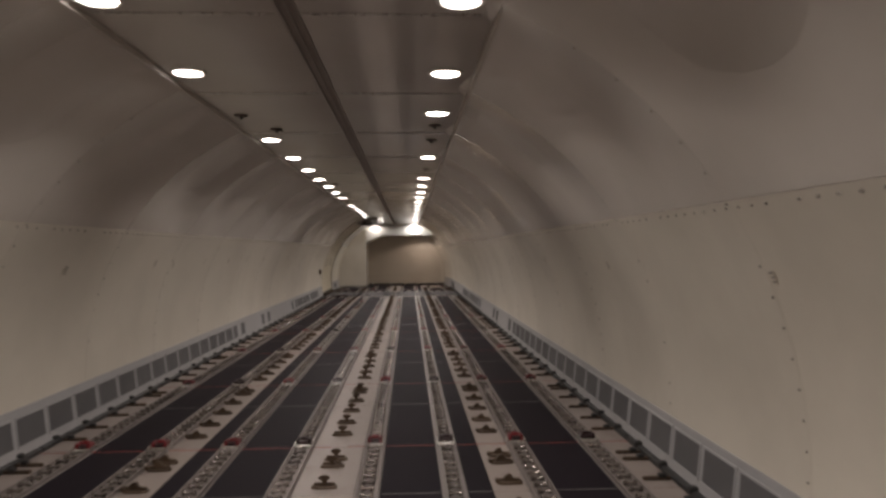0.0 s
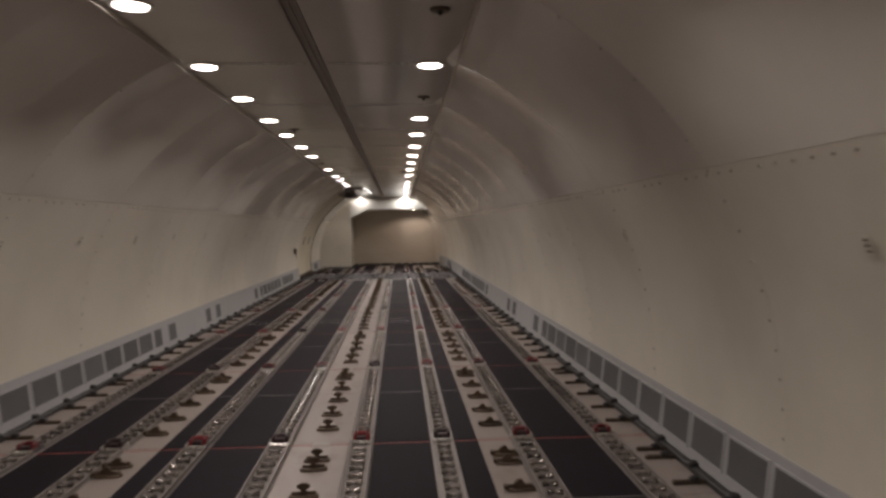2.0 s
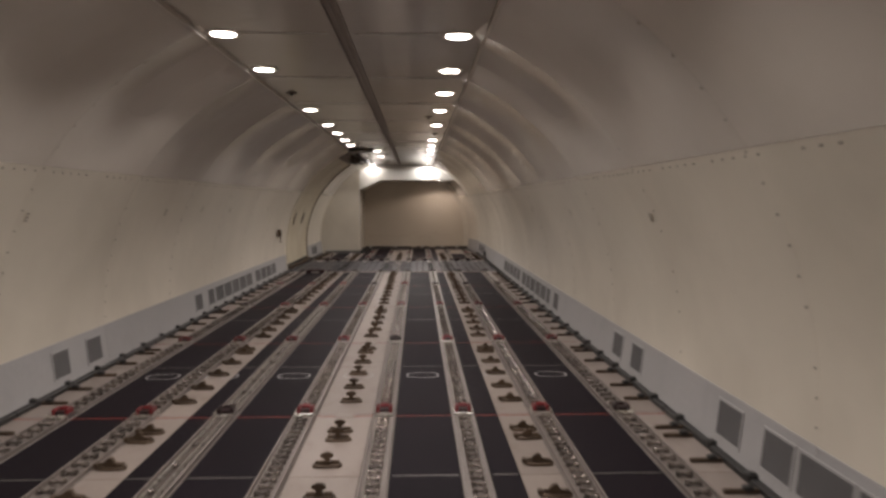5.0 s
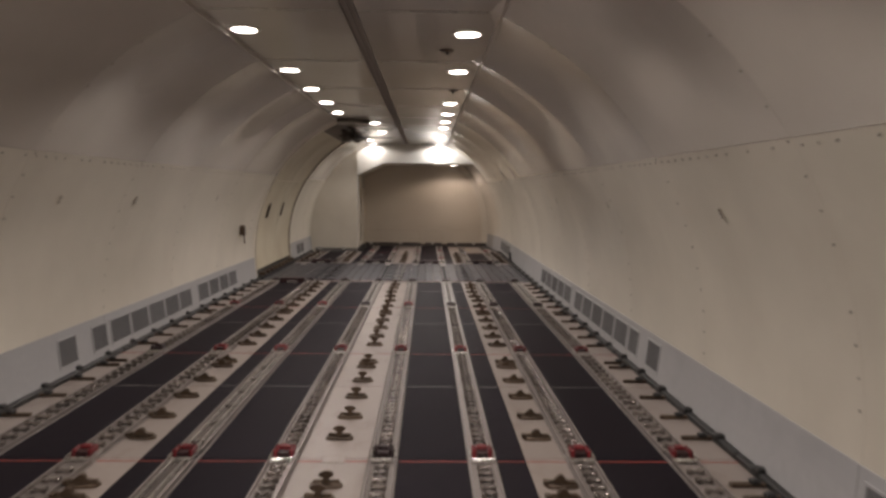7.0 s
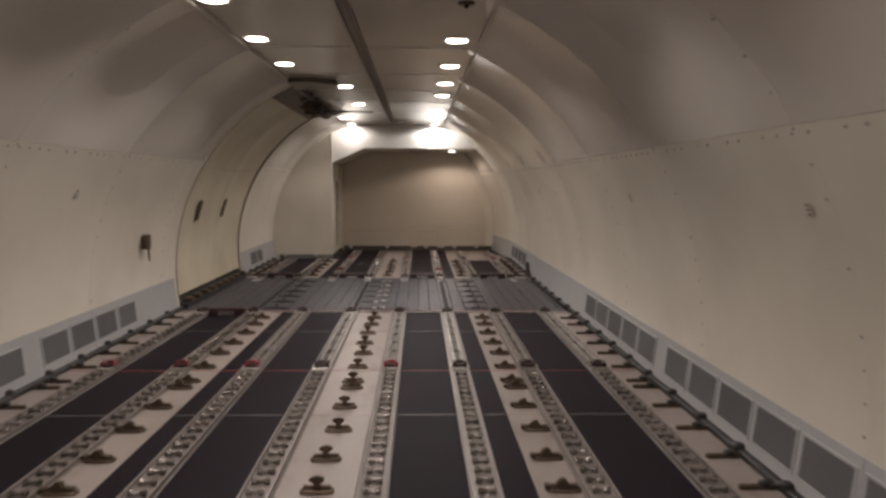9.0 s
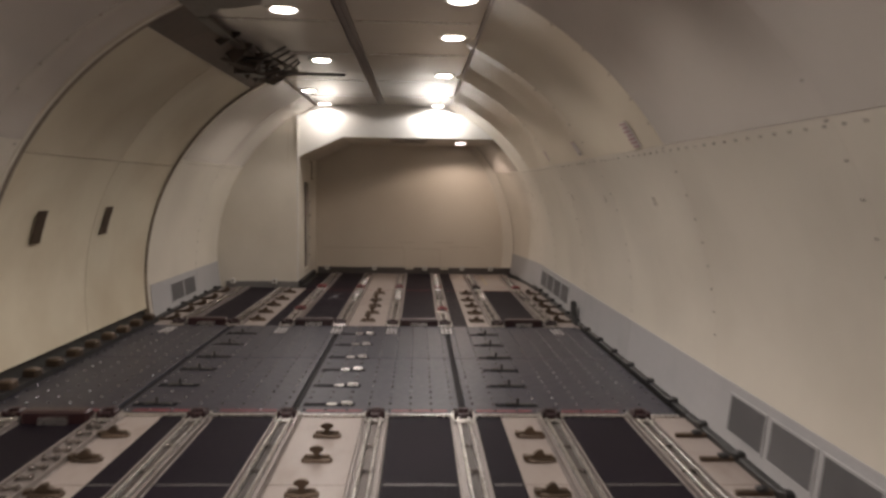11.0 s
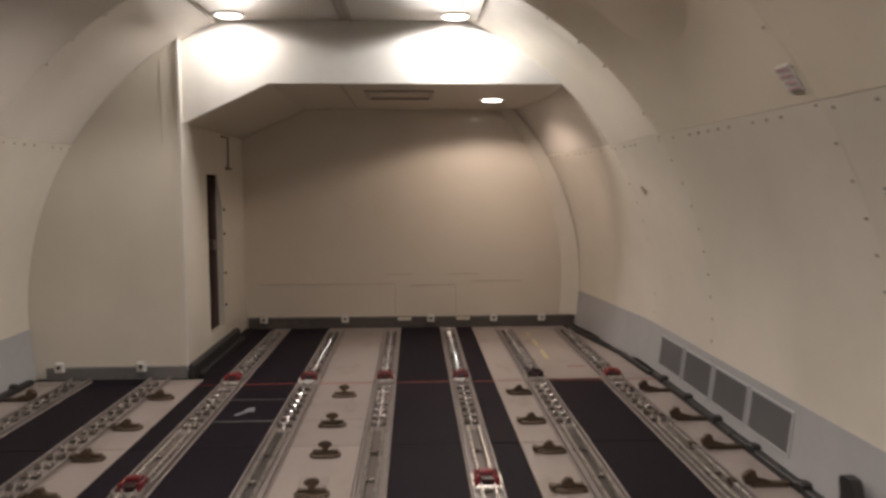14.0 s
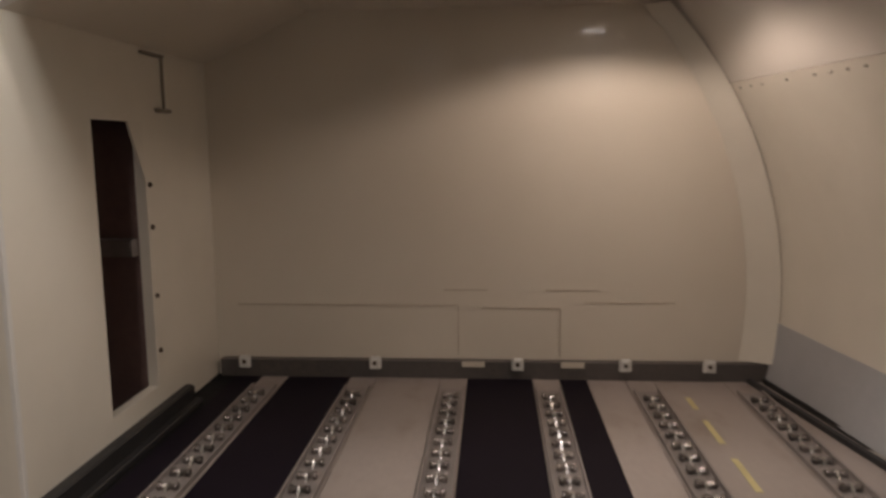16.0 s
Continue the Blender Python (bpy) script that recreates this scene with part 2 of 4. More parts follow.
def hull_wall(name, side, y_end, gap=None):
    wall = part(name, arc_sheet(side, Y0, Y1, -0.02, 2.60, R + 0.06, 0.12, 0, 24, 40), SEAM, None, "dark hull frame shell behind the cream curved lining")
    tagged(wall, category="wall", kind="structure")
    cuts = sorted([Y0] + joints + [y_end] + ([BOX_Y] if y_end > BOX_Y else []))
    rng = random.Random(4 + side)
    spots = []
    for a, b in zip(cuts, cuts[1:]):
        pieces = [(a, b)]
        if gap and a < gap[1] and b > gap[0]:
            pieces = [(p, q) for p, q in ((a, gap[0]), (gap[1], b)) if q - p > 0.05]
        for p, q in pieces:
            lower = part("lining_panel", arc_sheet(side, p + 0.0013, q - 0.0013, 0.0, SEAM_Z - 0.001, R, 0.045, 0.012 * rng.uniform(0.5, 1.3)), LINING, wall)
            upper = part("lining_panel", arc_sheet(side, p + 0.0013, q - 0.0013, SEAM_Z + 0.0005, 2.52, R - 0.001, 0.050, 0.055 * rng.uniform(0.6, 1.3), 16, 10), LINING if side > 0 and 26.9 < p < BOX_Y - 0.1 else WARM if side > 0 and 21.9 < p < 27 else LINING_UP, wall)
            smooth_by_angle(lower), smooth_by_angle(upper)
            n = int((q - p) / 0.11)
            spots += [(p + (k + 0.5) * (q - p) / n, SEAM_Z - 0.03) for k in range(n) if rng.random() < 0.75]
            z = 0.42
            while z < 2.35:
                if rng.random() < 0.85:
                    spots.append((p + 0.03, z))
                z += 0.133
    dots("lining_fasteners", spots, side, wall, FASTENER)
    return wall


wall_right = hull_wall("wall_right", 1, Y1)
wall_left = hull_wall("wall_left", -1, BOX_Y, (DOOR0, DOOR1))

# ---------- ceiling ----------
bm = bmesh.new()
box(bm, -1.2, 1.2, Y0, Y1, CEIL + 0.03, CEIL + 0.15)
seams = [15.5 - 1.62 * k for k in range(14, 0, -1)] + [15.5, 17.2, 18.8, 20.36, 21.78, 23.0, 24.2, 25.70, 27.0]
CH = 0.047
cuts = sorted([Y0] + [y for y in seams if Y0 < y < BOX_Y] + [BOX_Y])
for a, b in zip(cuts, cuts[1:]):
    box(bm, -0.90, -CH, a + 0.003, b - 0.003, CEIL, CEIL + 0.028)
    box(bm, CH, 0.93, a + 0.003, b - 0.003, CEIL, CEIL + 0.028)
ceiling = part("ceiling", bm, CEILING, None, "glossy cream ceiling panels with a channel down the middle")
tagged(ceiling, category="ceiling", kind="structure")
EDGE = material("edge_paint", (0.55, 0.51, 0.46), 0.6, vary=0.1)
CHANNEL = material("channel_paint", (0.25, 0.22, 0.195), 0.5, vary=0.15)
for k, (x0, x1, z0) in enumerate(((-CH + 0.002, -CH + 0.014, -0.006), (CH - 0.014, CH - 0.002, -0.006), (-0.007, 0.007, -0.002))):
    tagged(part("ceiling_channel", boxes((x0, x1, Y0, BOX_Y, CEIL + z0, CEIL + 0.026)), CHANNEL, None, "dark metal channel edge along the ceiling's middle"), category="channel", kind="structure")
tagged(part("channel_back", boxes((-CH + 0.015, CH - 0.015, Y0, BOX_Y, CEIL + 0.004, CEIL + 0.0255)), material("channel_brown", (0.25, 0.21, 0.19), 0.6, vary=0.3, scale=8), None, "brown back of the ceiling channel"), category="channel", kind="structure")
for x0, x1 in ((-0.897, -0.884), (0.912, 0.928)):
    tagged(part("ceiling_edge_trim", boxes((x0, x1, Y0, BOX_Y, CEIL - 0.028, CEIL - 0.001)), EDGE, None, "straight metal edge strip where ceiling meets lining"), category="trim", kind="structure")
for y in seams:
    if Y0 < y < BOX_Y:
        for s in (-1, 1):
            tagged(part("ceiling_trim", boxes((s * 0.47 - 0.38, s * 0.47 + 0.38, y - 0.009, y + 0.009, CEIL - 0.004, CEIL - 0.0005)), STEEL, None, "thin metal joint strip across the ceiling panels"), category="trim", kind="structure")

# ---------- ceiling lights ----------
def ceiling_light():
    lamp = thing("ceiling_light", (0, 0, CEIL), "round recessed ceiling downlight, lit warm white", "lamp", "ceiling downlights")
    bm = bmesh.new()
    rings = []
    for r, z in ((0.086, -0.001), (0.108, -0.001), (0.106, -0.008), (0.09, -0.012), (0.084, -0.006)):
        rings.append([bm.verts.new((r * math.cos(t), r * math.sin(t), z)) for t in (2 * math.pi * k / 20 for k in range(20))])
    loft(bm, rings)
    part("rim", bm, RIM, lamp, "thin pale lamp rim")
    bm = bmesh.new()
    tube(bm, (0, 0, -0.002), (0, 0, -0.010), 0.082, 0.076, 20)
    part("diffuser", bm, LAMP, lamp, "glowing round diffuser")
    return lamp


left_lamps = [2.36, 3.60, 6.15, 7.49, 8.68, 9.90, 11.05, 12.28, 13.52, 16.05, 17.68, 18.88, 20.05, 21.20]
right_lamps = [2.35, 3.60, 4.85, 7.44, 9.80, 11.04, 12.29, 13.52, 14.75, 16.10, 17.65, 20.02, 21.22, 22.38, 23.45, 25.25]
behind = [1.1 - 1.25 * k for k in range(7)]
spots = [(-0.752, y) for y in behind + left_lamps] + [(0.745, y) for y in behind + right_lamps] + [(-0.355, 22.7), (-0.355, 24.5), (-0.77, 26.55)]
first = ceiling_light()
beam = bpy.data.lights.new("downlight_beam", "SPOT")
beam.energy, beam.color, beam.shadow_soft_size = LAMP_WATTS, LAMP_COLOUR, 0.06
beam.spot_size, beam.spot_blend = radians(142), 0.36
glow_lamp = new("beam", beam)
glow_lamp.parent, glow_lamp.location = first, (0, 0, -0.03)
first.location = (*spots[0], CEIL)
end_beam = beam.copy()
end_beam.energy = LAMP_WATTS * 1.1
for x, y in spots[1:]:
    downlight = copy_thing(first, pose(x, y, CEIL))
    if y > 25:
        for piece in downlight.children:
            if piece.type == "LIGHT":
                piece.data = end_beam
for x, power, tint in ((-0.757, 0.62, (1.0, 0.92, 0.86)), (0.752, 1.6, (1.0, 0.95, 0.92))):
    flood = copy_thing(first, pose(x, 27.86, CEIL))
    tagged(flood, "bright round downlight close before the white drop panel", "lamp", "ceiling downlights")
    for piece in flood.children:
        if piece.type == "LIGHT":
            piece.data = beam.copy()
            piece.data.energy, piece.data.color, piece.data.spot_size, piece.data.spot_blend = FLOOD_WATTS * power, tint, radians(168), 0.2
low = copy_thing(first, pose(1.12, 28.95, LINTEL_Z))
for piece in low.children:
    if piece.type == "LIGHT":
        piece.data = beam.copy()
        piece.data.energy, piece.data.color, piece.data.spot_blend, piece.data.spot_size = LAMP_WATTS * 1.05, (1.0, 0.81, 0.70), 0.3, radians(154)
tagged(low, "round recessed downlight in the low ceiling, lit warm")

# burnt-out fittings
def dark_fitting():
    f = thing("ceiling_fitting", (0, 0, CEIL), "small unlit ceiling fitting with a dark cover", "fitting", "unlit ceiling fittings")
    bm = bmesh.new()
    tube(bm, (0, 0, 0.0), (0, 0, -0.012), 0.055, 0.045, 14)
    part("cover", bm, BRONZE, f)
    bm = bmesh.new()
    tube(bm, (0, 0, -0.012), (0, 0, -0.03), 0.012, 0.01, 8)
    part("nozzle", bm, SEAM, f)
    return f


fit0 = dark_fitting()
fit0.location = (-0.752, 4.95, CEIL)
for x, y in ((0.745, 5.4), (0.745, 8.65), (-0.6, 5.6), (0.745, 18.9), (-0.752, 14.8), (0.745, 6.2), (-0.6, 10.6), (0.62, 16.7)):
    copy_thing(fit0, pose(x, y, CEIL))

# ---------- far end: bulkhead, box, lintel ----------
bulk = part("bulkhead", boxes((-2.4, 2.4, Y1, Y1 + 0.12, -0.02, 2.6)), BULK, None, "plain tan forward bulkhead with faint access panel lines")
tagged(bulk, category="bulkhead", kind="structure")
# Never in view: added to shut the hold off behind the camera.
tagged(part("wall_rear", boxes((-2.6, 2.6, Y0 - 0.1, Y0, -0.2, 2.7)), LINING, None, "unseen cream wall added to close the hold behind the camera"), category="wall", kind="structure")
bm = bmesh.new()
for x0, x1, z in ((0.20, 0.45, 0.50), (0.78, 1.08, 0.50), (-1.0, 0.28, 0.41), (0.42, 0.86, 0.395), (1.0, 1.5, 0.43)):
    box(bm, x0, x1, Y1 - 0.004, Y1 - 0.0005, z, z + 0.008)
for x, z0, z1 in ((0.28, 0.12, 0.41), (0.86, 0.12, 0.395)):
    box(bm, x, x + 0.006, Y1 - 0.004, Y1 - 0.0005, z0, z1)
part("panel_seam", bm, material("faint_seam", (0.44, 0.37, 0.29), 0.6), bulk, "thin dark access panel seams")

bm = bmesh.new()
rings = []
for k in range(13):
    z = 0.11 + (LINTEL_Z - 0.115) * k / 12
    x1 = R * math.cos(arc_angle(z)) * taper(Y1 - 0.09)
    x0 = x1 - 0.16 + 0.04 * (k / 12) ** 2
    rings.append([bm.verts.new(q) for q in ((x0, Y1 - 0.003, z), (x0, Y1 - 0.009, z), (x1 - 0.004, Y1 - 0.095, z), (x1 - 0.004, Y1 - 0.003, z))])
loft(bm, rings)
bm.faces.new(rings[0]), bm.faces.new(rings[-1])
smooth_by_angle(part("corner_strip", bm, LINING, bulk, "slanted pale closing strip between bulkhead and hull"))

side_box = thing("corner_closet", (-1.66, 28.8, 0), "cream corner closet with an open door slot", "closet")
side_box.location = (0, 0, 0)
bm = bmesh.new()
box(bm, -2.32, BOX_X - 0.05, BOX_Y - 0.05, BOX_Y, 0, 2.6)
part("front_panel", bm, LINING, side_box)
part("panel_seam", boxes((-1.262, -1.254, BOX_Y - 0.053, BOX_Y - 0.0505, 1.62, 2.2)), BULK, side_box, "thin upright seam")
bm = bmesh.new()
S0, S1 = 28.57, 29.0
box(bm, BOX_X - 0.05, BOX_X, BOX_Y - 0.05, S0, 0, 2.6)
box(bm, BOX_X - 0.05, BOX_X, S1, Y1, 0, 2.6)
box(bm, BOX_X - 0.05, BOX_X, S0, S1, 0, 0.18)
box(bm, BOX_X - 0.05, BOX_X, S0, S1, 1.44, 2.6)
part("side_panel", bm, LINING, side_box)
part("recess_back", boxes((BOX_X - 0.50, BOX_X - 0.46, S0 - 0.2, S1 + 0.2, 0, 2.2)), RECESS_SHADE, side_box, "dark brown sheet coloured as the shaded inside of the opening")
part("recess_side", boxes((BOX_X - 0.455, BOX_X - 0.052, S0 - 0.04, S0 - 0.01, 0, 2.2)), RECESS_SHADE, side_box)
part("recess_side", boxes((BOX_X - 0.455, BOX_X - 0.052, S1 + 0.01, S1 + 0.04, 0, 2.2)), RECESS_SHADE, side_box)
part("shelf_edge", boxes((BOX_X - 0.40, BOX_X - 0.06, S1 - 0.05, S1 + 0.008, 0.82, 0.90)), TRAY, side_box, "pale shelf edge inside the recess")
bm = bmesh.new()
v = [bm.verts.new(p) for p in ((BOX_X + 0.001, S1, 1.44), (BOX_X + 0.001, S1, 1.17), (BOX_X + 0.001, S1 - 0.13, 1.44), (BOX_X - 0.012, S1, 1.44), (BOX_X - 0.012, S1, 1.17), (BOX_X - 0.012, S1 - 0.13, 1.44))]
bm.faces.new(v[:3]), bm.faces.new(v[3:]), bm.faces.new((v[0], v[1], v[4], v[3])), bm.faces.new((v[1], v[2], v[5], v[4])), bm.faces.new((v[2], v[0], v[3], v[5]))
part("corner_gusset", bm, LINING, side_box)
for z in (0.35, 0.62, 0.95, 1.15):
    bm = bmesh.new()
    tube(bm, (BOX_X - 0.002, S1 + 0.035, z), (BOX_X + 0.012, S1 + 0.035, z), 0.013, 0.010, 8)
    part("jamb_bolt", bm, BRONZE, side_box)
bm = bmesh.new()
box(bm, BOX_X - 0.012, BOX_X + 0.004, BOX_Y - 0.066, BOX_Y - 0.046, 0.05, 2.36)
part("edge_trim", bm, WHITE, side_box, "rounded white edge strip")
# bracket on the closet side
BRACKET = material("bracket_paint", (0.22, 0.19, 0.15), 0.5, vary=0.1)
br = thing("wall_bracket", (BOX_X, 29.2, 1.5), "thin bent metal bracket on the closet side", "bracket")
bm = bmesh.new()
box(bm, 0.001, 0.02, -0.19, 0.03, 0.25, 0.262)
part("arm", bm, BRACKET, br)
bm = bmesh.new()
box(bm, 0.001, 0.012, 0.02, 0.034, 0.0, 0.25)
part("stem", bm, BRACKET, br)
bm = bmesh.new()
box(bm, 0.001, 0.03, -0.06, 0.06, -0.012, 0.006)
part("foot", bm, BRACKET, br)

# lintel and lower ceiling
bm = bmesh.new()
prof = [(BOX_X - 0.03, 1.765), (-0.54, LINTEL_Z), (2.1, LINTEL_Z), (2.1, 2.6), (BOX_X - 0.03, 2.6)]
ring = [[bm.verts.new((x, y, z)) for x, z in prof] for y in (BOX_Y, BOX_Y + 0.05)]
loft(bm, ring)
bm.faces.new(ring[0]), bm.faces.new(ring[1])
tagged(part("lintel", bm, WHITE, None, "white drop panel lit by floodlights above the recess"), category="lintel", kind="structure")
bm = bmesh.new()
prof = [(BOX_X - 0.03, 1.765), (-0.54, LINTEL_Z), (2.1, LINTEL_Z), (2.1, LINTEL_Z + 0.04), (-0.55, LINTEL_Z + 0.04), (BOX_X - 0.03, 1.805)]
ring = [[bm.verts.new((x, y, z)) for x, z in prof] for y in (BOX_Y + 0.05, Y1)]
loft(bm, ring)
bm.faces.new(ring[0]), bm.faces.new(ring[1])
tagged(part("ceiling_low", bm, BULK, None, "lower tan ceiling before the bulkhead with a chamfered side"), category="ceiling", kind="structure")
HATCH = material("hatch_frame", (0.34, 0.29, 0.24), 0.5, vary=0.1)
hatch = thing("ceiling_hatch", (0.36, 28.62, LINTEL_Z), "recessed hatch frame in the lower ceiling", "hatch")
for k, (x0, x1, y0, y1) in enumerate(((-0.26, 0.26, -0.25, -0.22), (-0.26, 0.26, 0.22, 0.25), (-0.26, -0.23, -0.22, 0.22), (0.23, 0.26, -0.22, 0.22))):
    part("frame_bar", boxes((x0, x1, y0, y1, -0.018, -0.001)), HATCH, hatch)

tagged(part("ceiling_seam", boxes((-0.055, -0.037, BOX_Y + 0.06, 29.5, LINTEL_Z - 0.005, LINTEL_Z - 0.001)), HATCH, None, "thin dark seam along the low ceiling"), category="trim", kind="structure")
for x, y in ((0.76, 25.43), (0.77, 27.4), (-0.72, 26.72)):
    hook = thing("ceiling_hook", (x, y, CEIL), "small dark metal hook hanging under the ceiling", "hook", "ceiling hooks")
    bm = bmesh.new()
    tube(bm, (0, 0, 0.0), (0, 0, -0.004), 0.012, 0.012, 10)
    part("plate", bm, BRACKET, hook)
    bm = bmesh.new()
    tube(bm, (0, 0, -0.004), (0, 0, -0.030), 0.0035, 0.0035, 6)
    tube(bm, (0, 0, -0.030), (0.014, 0, -0.040), 0.0035, 0.003, 6)
    part("shank", bm, BRACKET, hook)

# ---------- floor ----------
floor = part("floor", boxes((-2.25, 2.25, Y0, Y1, -0.12, -0.006)), material("deck_gap", (0.008, 0.0075, 0.008), 0.7, spec=0.2), None, "cargo deck of dark and cream panels with roller tracks")
tagged(floor, category="floor", kind="structure")


def plates(x0, x1, cuts, mat, skip=lambda a, b: False):
    for a, b in zip(cuts, cuts[1:]):
        if b - a < 0.02 or skip(a, b):
            continue
        bm = bmesh.new()
        soft_box(bm, x0 + 0.0015, x1 - 0.0015, a + 0.003, b - 0.003, -0.012, 0.0, 0.002)
        part("floor_panel", bm, mat, floor)


# Paler metal for thin strips that draw the highlight along dark panel joints.
JOINT = material("joint_highlight_metal", (0.17, 0.16, 0.155), 0.45, metal=0.5, vary=0.4, scale=14, stain=0.6, stain_colour=(0.03, 0.028, 0.03))
deck_cuts = sorted([Y0] + [r for r in ROWS if r > Y0] + [r + 1.42 for r in ROWS if Y0 < r + 1.42 < MAT0 - 0.3] + [MAT0])
deck_cuts = [y for y in deck_cuts if y <= MAT0]
T = 0.078
near = [  # x0, x1, material, end past the mat
    (-2.16, -1.84 - T, CREAM, 27.92), (-1.84 + T, -1.30 - T, DARK, 27.92), (-1.30 + T, -1.01, CREAM, 27.92), (-1.01, -0.78 - T, DARK, Y1),
    (-0.78 + T, -0.26 - T, DARK, Y1), (-0.26 + T, 0.26 - T, CREAM, Y1), (0.26 + T, 0.78 - T, DARK, Y1), (0.78 + T, 1.01, DARK, Y1),
    (1.01, 1.30 - T, CREAM, Y1), (1.30 + T, 1.84 - T, DARK, 27.81), (1.84 + T, 2.16, CREAM, Y1)]
for x0, x1, mat, end in near:
    plates(x0, x1, deck_cuts, mat)
    plates(x0, x1, [MAT1, 26.55, 27.81, end], mat)
plates(1.30 + T, 1.84 - T, [27.81, Y1], CREAM)
for x0, x1, mat, end in near:
    if mat is DARK:
        for y in deck_cuts[1:-1] + ([27.40, 26.97] if -0.8 < x0 < 0 else []):
            if y not in ROWS:
                part("joint_strip", boxes((x0 + 0.01, x1 - 0.01, y - 0.006, y + 0.006, 0.0004, 0.0018)), JOINT, floor)
for x in TRACKS:
    plates(x - T, x + T, deck_cuts, TRAY)
    plates(x - T, x + T, [MAT1, 26.55, 27.81, 27.92 if x < -1 else Y1], CREAM)

# ---------- roller trays ----------
def roller_mesh():
    """A waisted spool across the tray."""
    bm = bmesh.new()
    rings = []
    for x, r in ((-0.042, 0.012), (-0.039, 0.0185), (-0.028, 0.0175), (-0.005, 0.008), (0.005, 0.008), (0.028, 0.0175), (0.039, 0.0185), (0.042, 0.012)):
        rings.append([bm.verts.new((x, r * math.cos(t), 0.0195 + r * math.sin(t))) for t in (2 * math.pi * k / 10 for k in range(10))])
    loft(bm, rings)
    bm.faces.new(rings[0]), bm.faces.new(rings[-1])
    return mesh_of("roller", bm, ROLLER, True)


def saddle_mesh():
    bm = bmesh.new()
    rings = [[bm.verts.new((x, y, z)) for x, y in ((-w, -d), (w, -d), (w, d), (-w, d))] for z, w, d in ((0.0065, 0.005, 0.030), (0.022, 0.004, 0.022), (0.036, 0.003, 0.008))]
    loft(bm, rings)
    bm.faces.new(rings[-1])
    return mesh_of("saddle", bm, material("saddle_steel", (0.60, 0.58, 0.55), 0.25, metal=0.85, vary=0.3, scale=30, rand=0.3))


ROLLER_MESH = roller_mesh()
SADDLE_MESH = saddle_mesh()


def tray_mesh(length):
    bm = bmesh.new()
    section = ((-0.069, 0.001), (0.069, 0.001), (0.069, 0.026), (0.059, 0.026), (0.059, 0.006), (-0.059, 0.006), (-0.059, 0.026), (-0.069, 0.026))
    ends = [[bm.verts.new((x, y, z)) for x, z in section] for y in (0, length)]
    loft(bm, ends)
    bm.faces.new(ends[0]), bm.faces.new(ends[1])
    return mesh_of("channel", bm, TRAY)


def web_mesh(length):
    bm = bmesh.new()
    box(bm, -0.021, 0.021, 0.01, length - 0.01, 0.0062, 0.0085)
    return mesh_of("web", bm, RAIL_BED)


def rail_mesh(length, x):
    bm = bmesh.new()
    soft_box(bm, x - 0.008, x + 0.008, 0, length, 0.007, 0.034, 0.003)
    return mesh_of("rail", bm, STEEL)


cache = {}


def tray(x, y0, y1, rails=False, pitch=0.12, saddles=False):
    length = round(y1 - y0, 3)
    t = thing("roller_tray", (x, y0, 0), "narrow pale metal tray with waisted rollers on the cargo deck" if not rails else "narrow metal guide rail tray with small rollers", "roller tray", "roller trays")
    if length not in cache:
        cache[length] = (tray_mesh(length), web_mesh(length), rail_mesh(length, -0.030), rail_mesh(length, 0.030))
    ch, web, rail_a, rail_b = cache[length]
    part("channel", ch, None, t)
    if rails:
        part("rail", rail_a, None, t, "bright worn rail")
        part("rail", rail_b, None, t, "bright worn rail")
        part("web", web, None, t, "dark brown strip between the rails")
        for k in range(int((length - 0.06) / 0.34)):
            r = part("roller", ROLLER_MESH, None, t)
            r.location, r.scale = (0, 0.12 + 0.34 * k, 0.004), (0.95, 0.7, 0.75)
        return t
    for k in range(int((length - 0.06) / pitch)):
        r = part("roller", ROLLER_MESH, None, t)
        r.location = (0, 0.08 + pitch * k, 0)
        if pitch < 0.1:
            r.scale = (0.9, 0.85, 0.9)
        if saddles:
            part("saddle", SADDLE_MESH, None, r)
    return t


# ---------- pallet stops ----------
def stop_body(mat):
    """Two cheeks and a back bar round an open pit."""
    bm = bmesh.new()
    soft_box(bm, -0.054, -0.030, -0.045, 0.045, 0.004, 0.064, 0.008)
    soft_box(bm, 0.030, 0.054, -0.045, 0.045, 0.004, 0.064, 0.008)
    soft_box(bm, -0.031, 0.031, 0.012, 0.046, 0.004, 0.066, 0.008)
    return mesh_of("stop_block", bm, mat)


# Solid dark block between the cheeks, coloured as the pit's shade.
STOP_PIT_SHADE = mesh_of("recess", boxes((-0.029, 0.029, -0.044, 0.012, 0.006, 0.046)), MAROON)
STOP = {True: stop_body(RED), False: stop_body(MAROON)}
bm = bmesh.new()
box(bm, -0.068, 0.068, -0.070, 0.055, 0.001, 0.008)
box(bm, -0.068, -0.058, -0.075, 0.055, 0.008, 0.036)
box(bm, 0.058, 0.068, -0.075, 0.055, 0.008, 0.036)
tube(bm, (-0.058, -0.078, 0.020), (0.058, -0.078, 0.020), 0.013, None, 10)
STOP_BASE = mesh_of("stop_base", bm, STEEL)


def pallet_stop(x, y, red):
    t = thing("pallet_stop", (x, y, 0), ("red" if red else "dark maroon") + " pallet stop block in a metal cradle", "pallet stop", "pallet stops")
    part("block", STOP[red], None, t)
    part("recess", STOP_PIT_SHADE, None, t)
    part("cradle", STOP_BASE, None, t, "worn steel cradle")


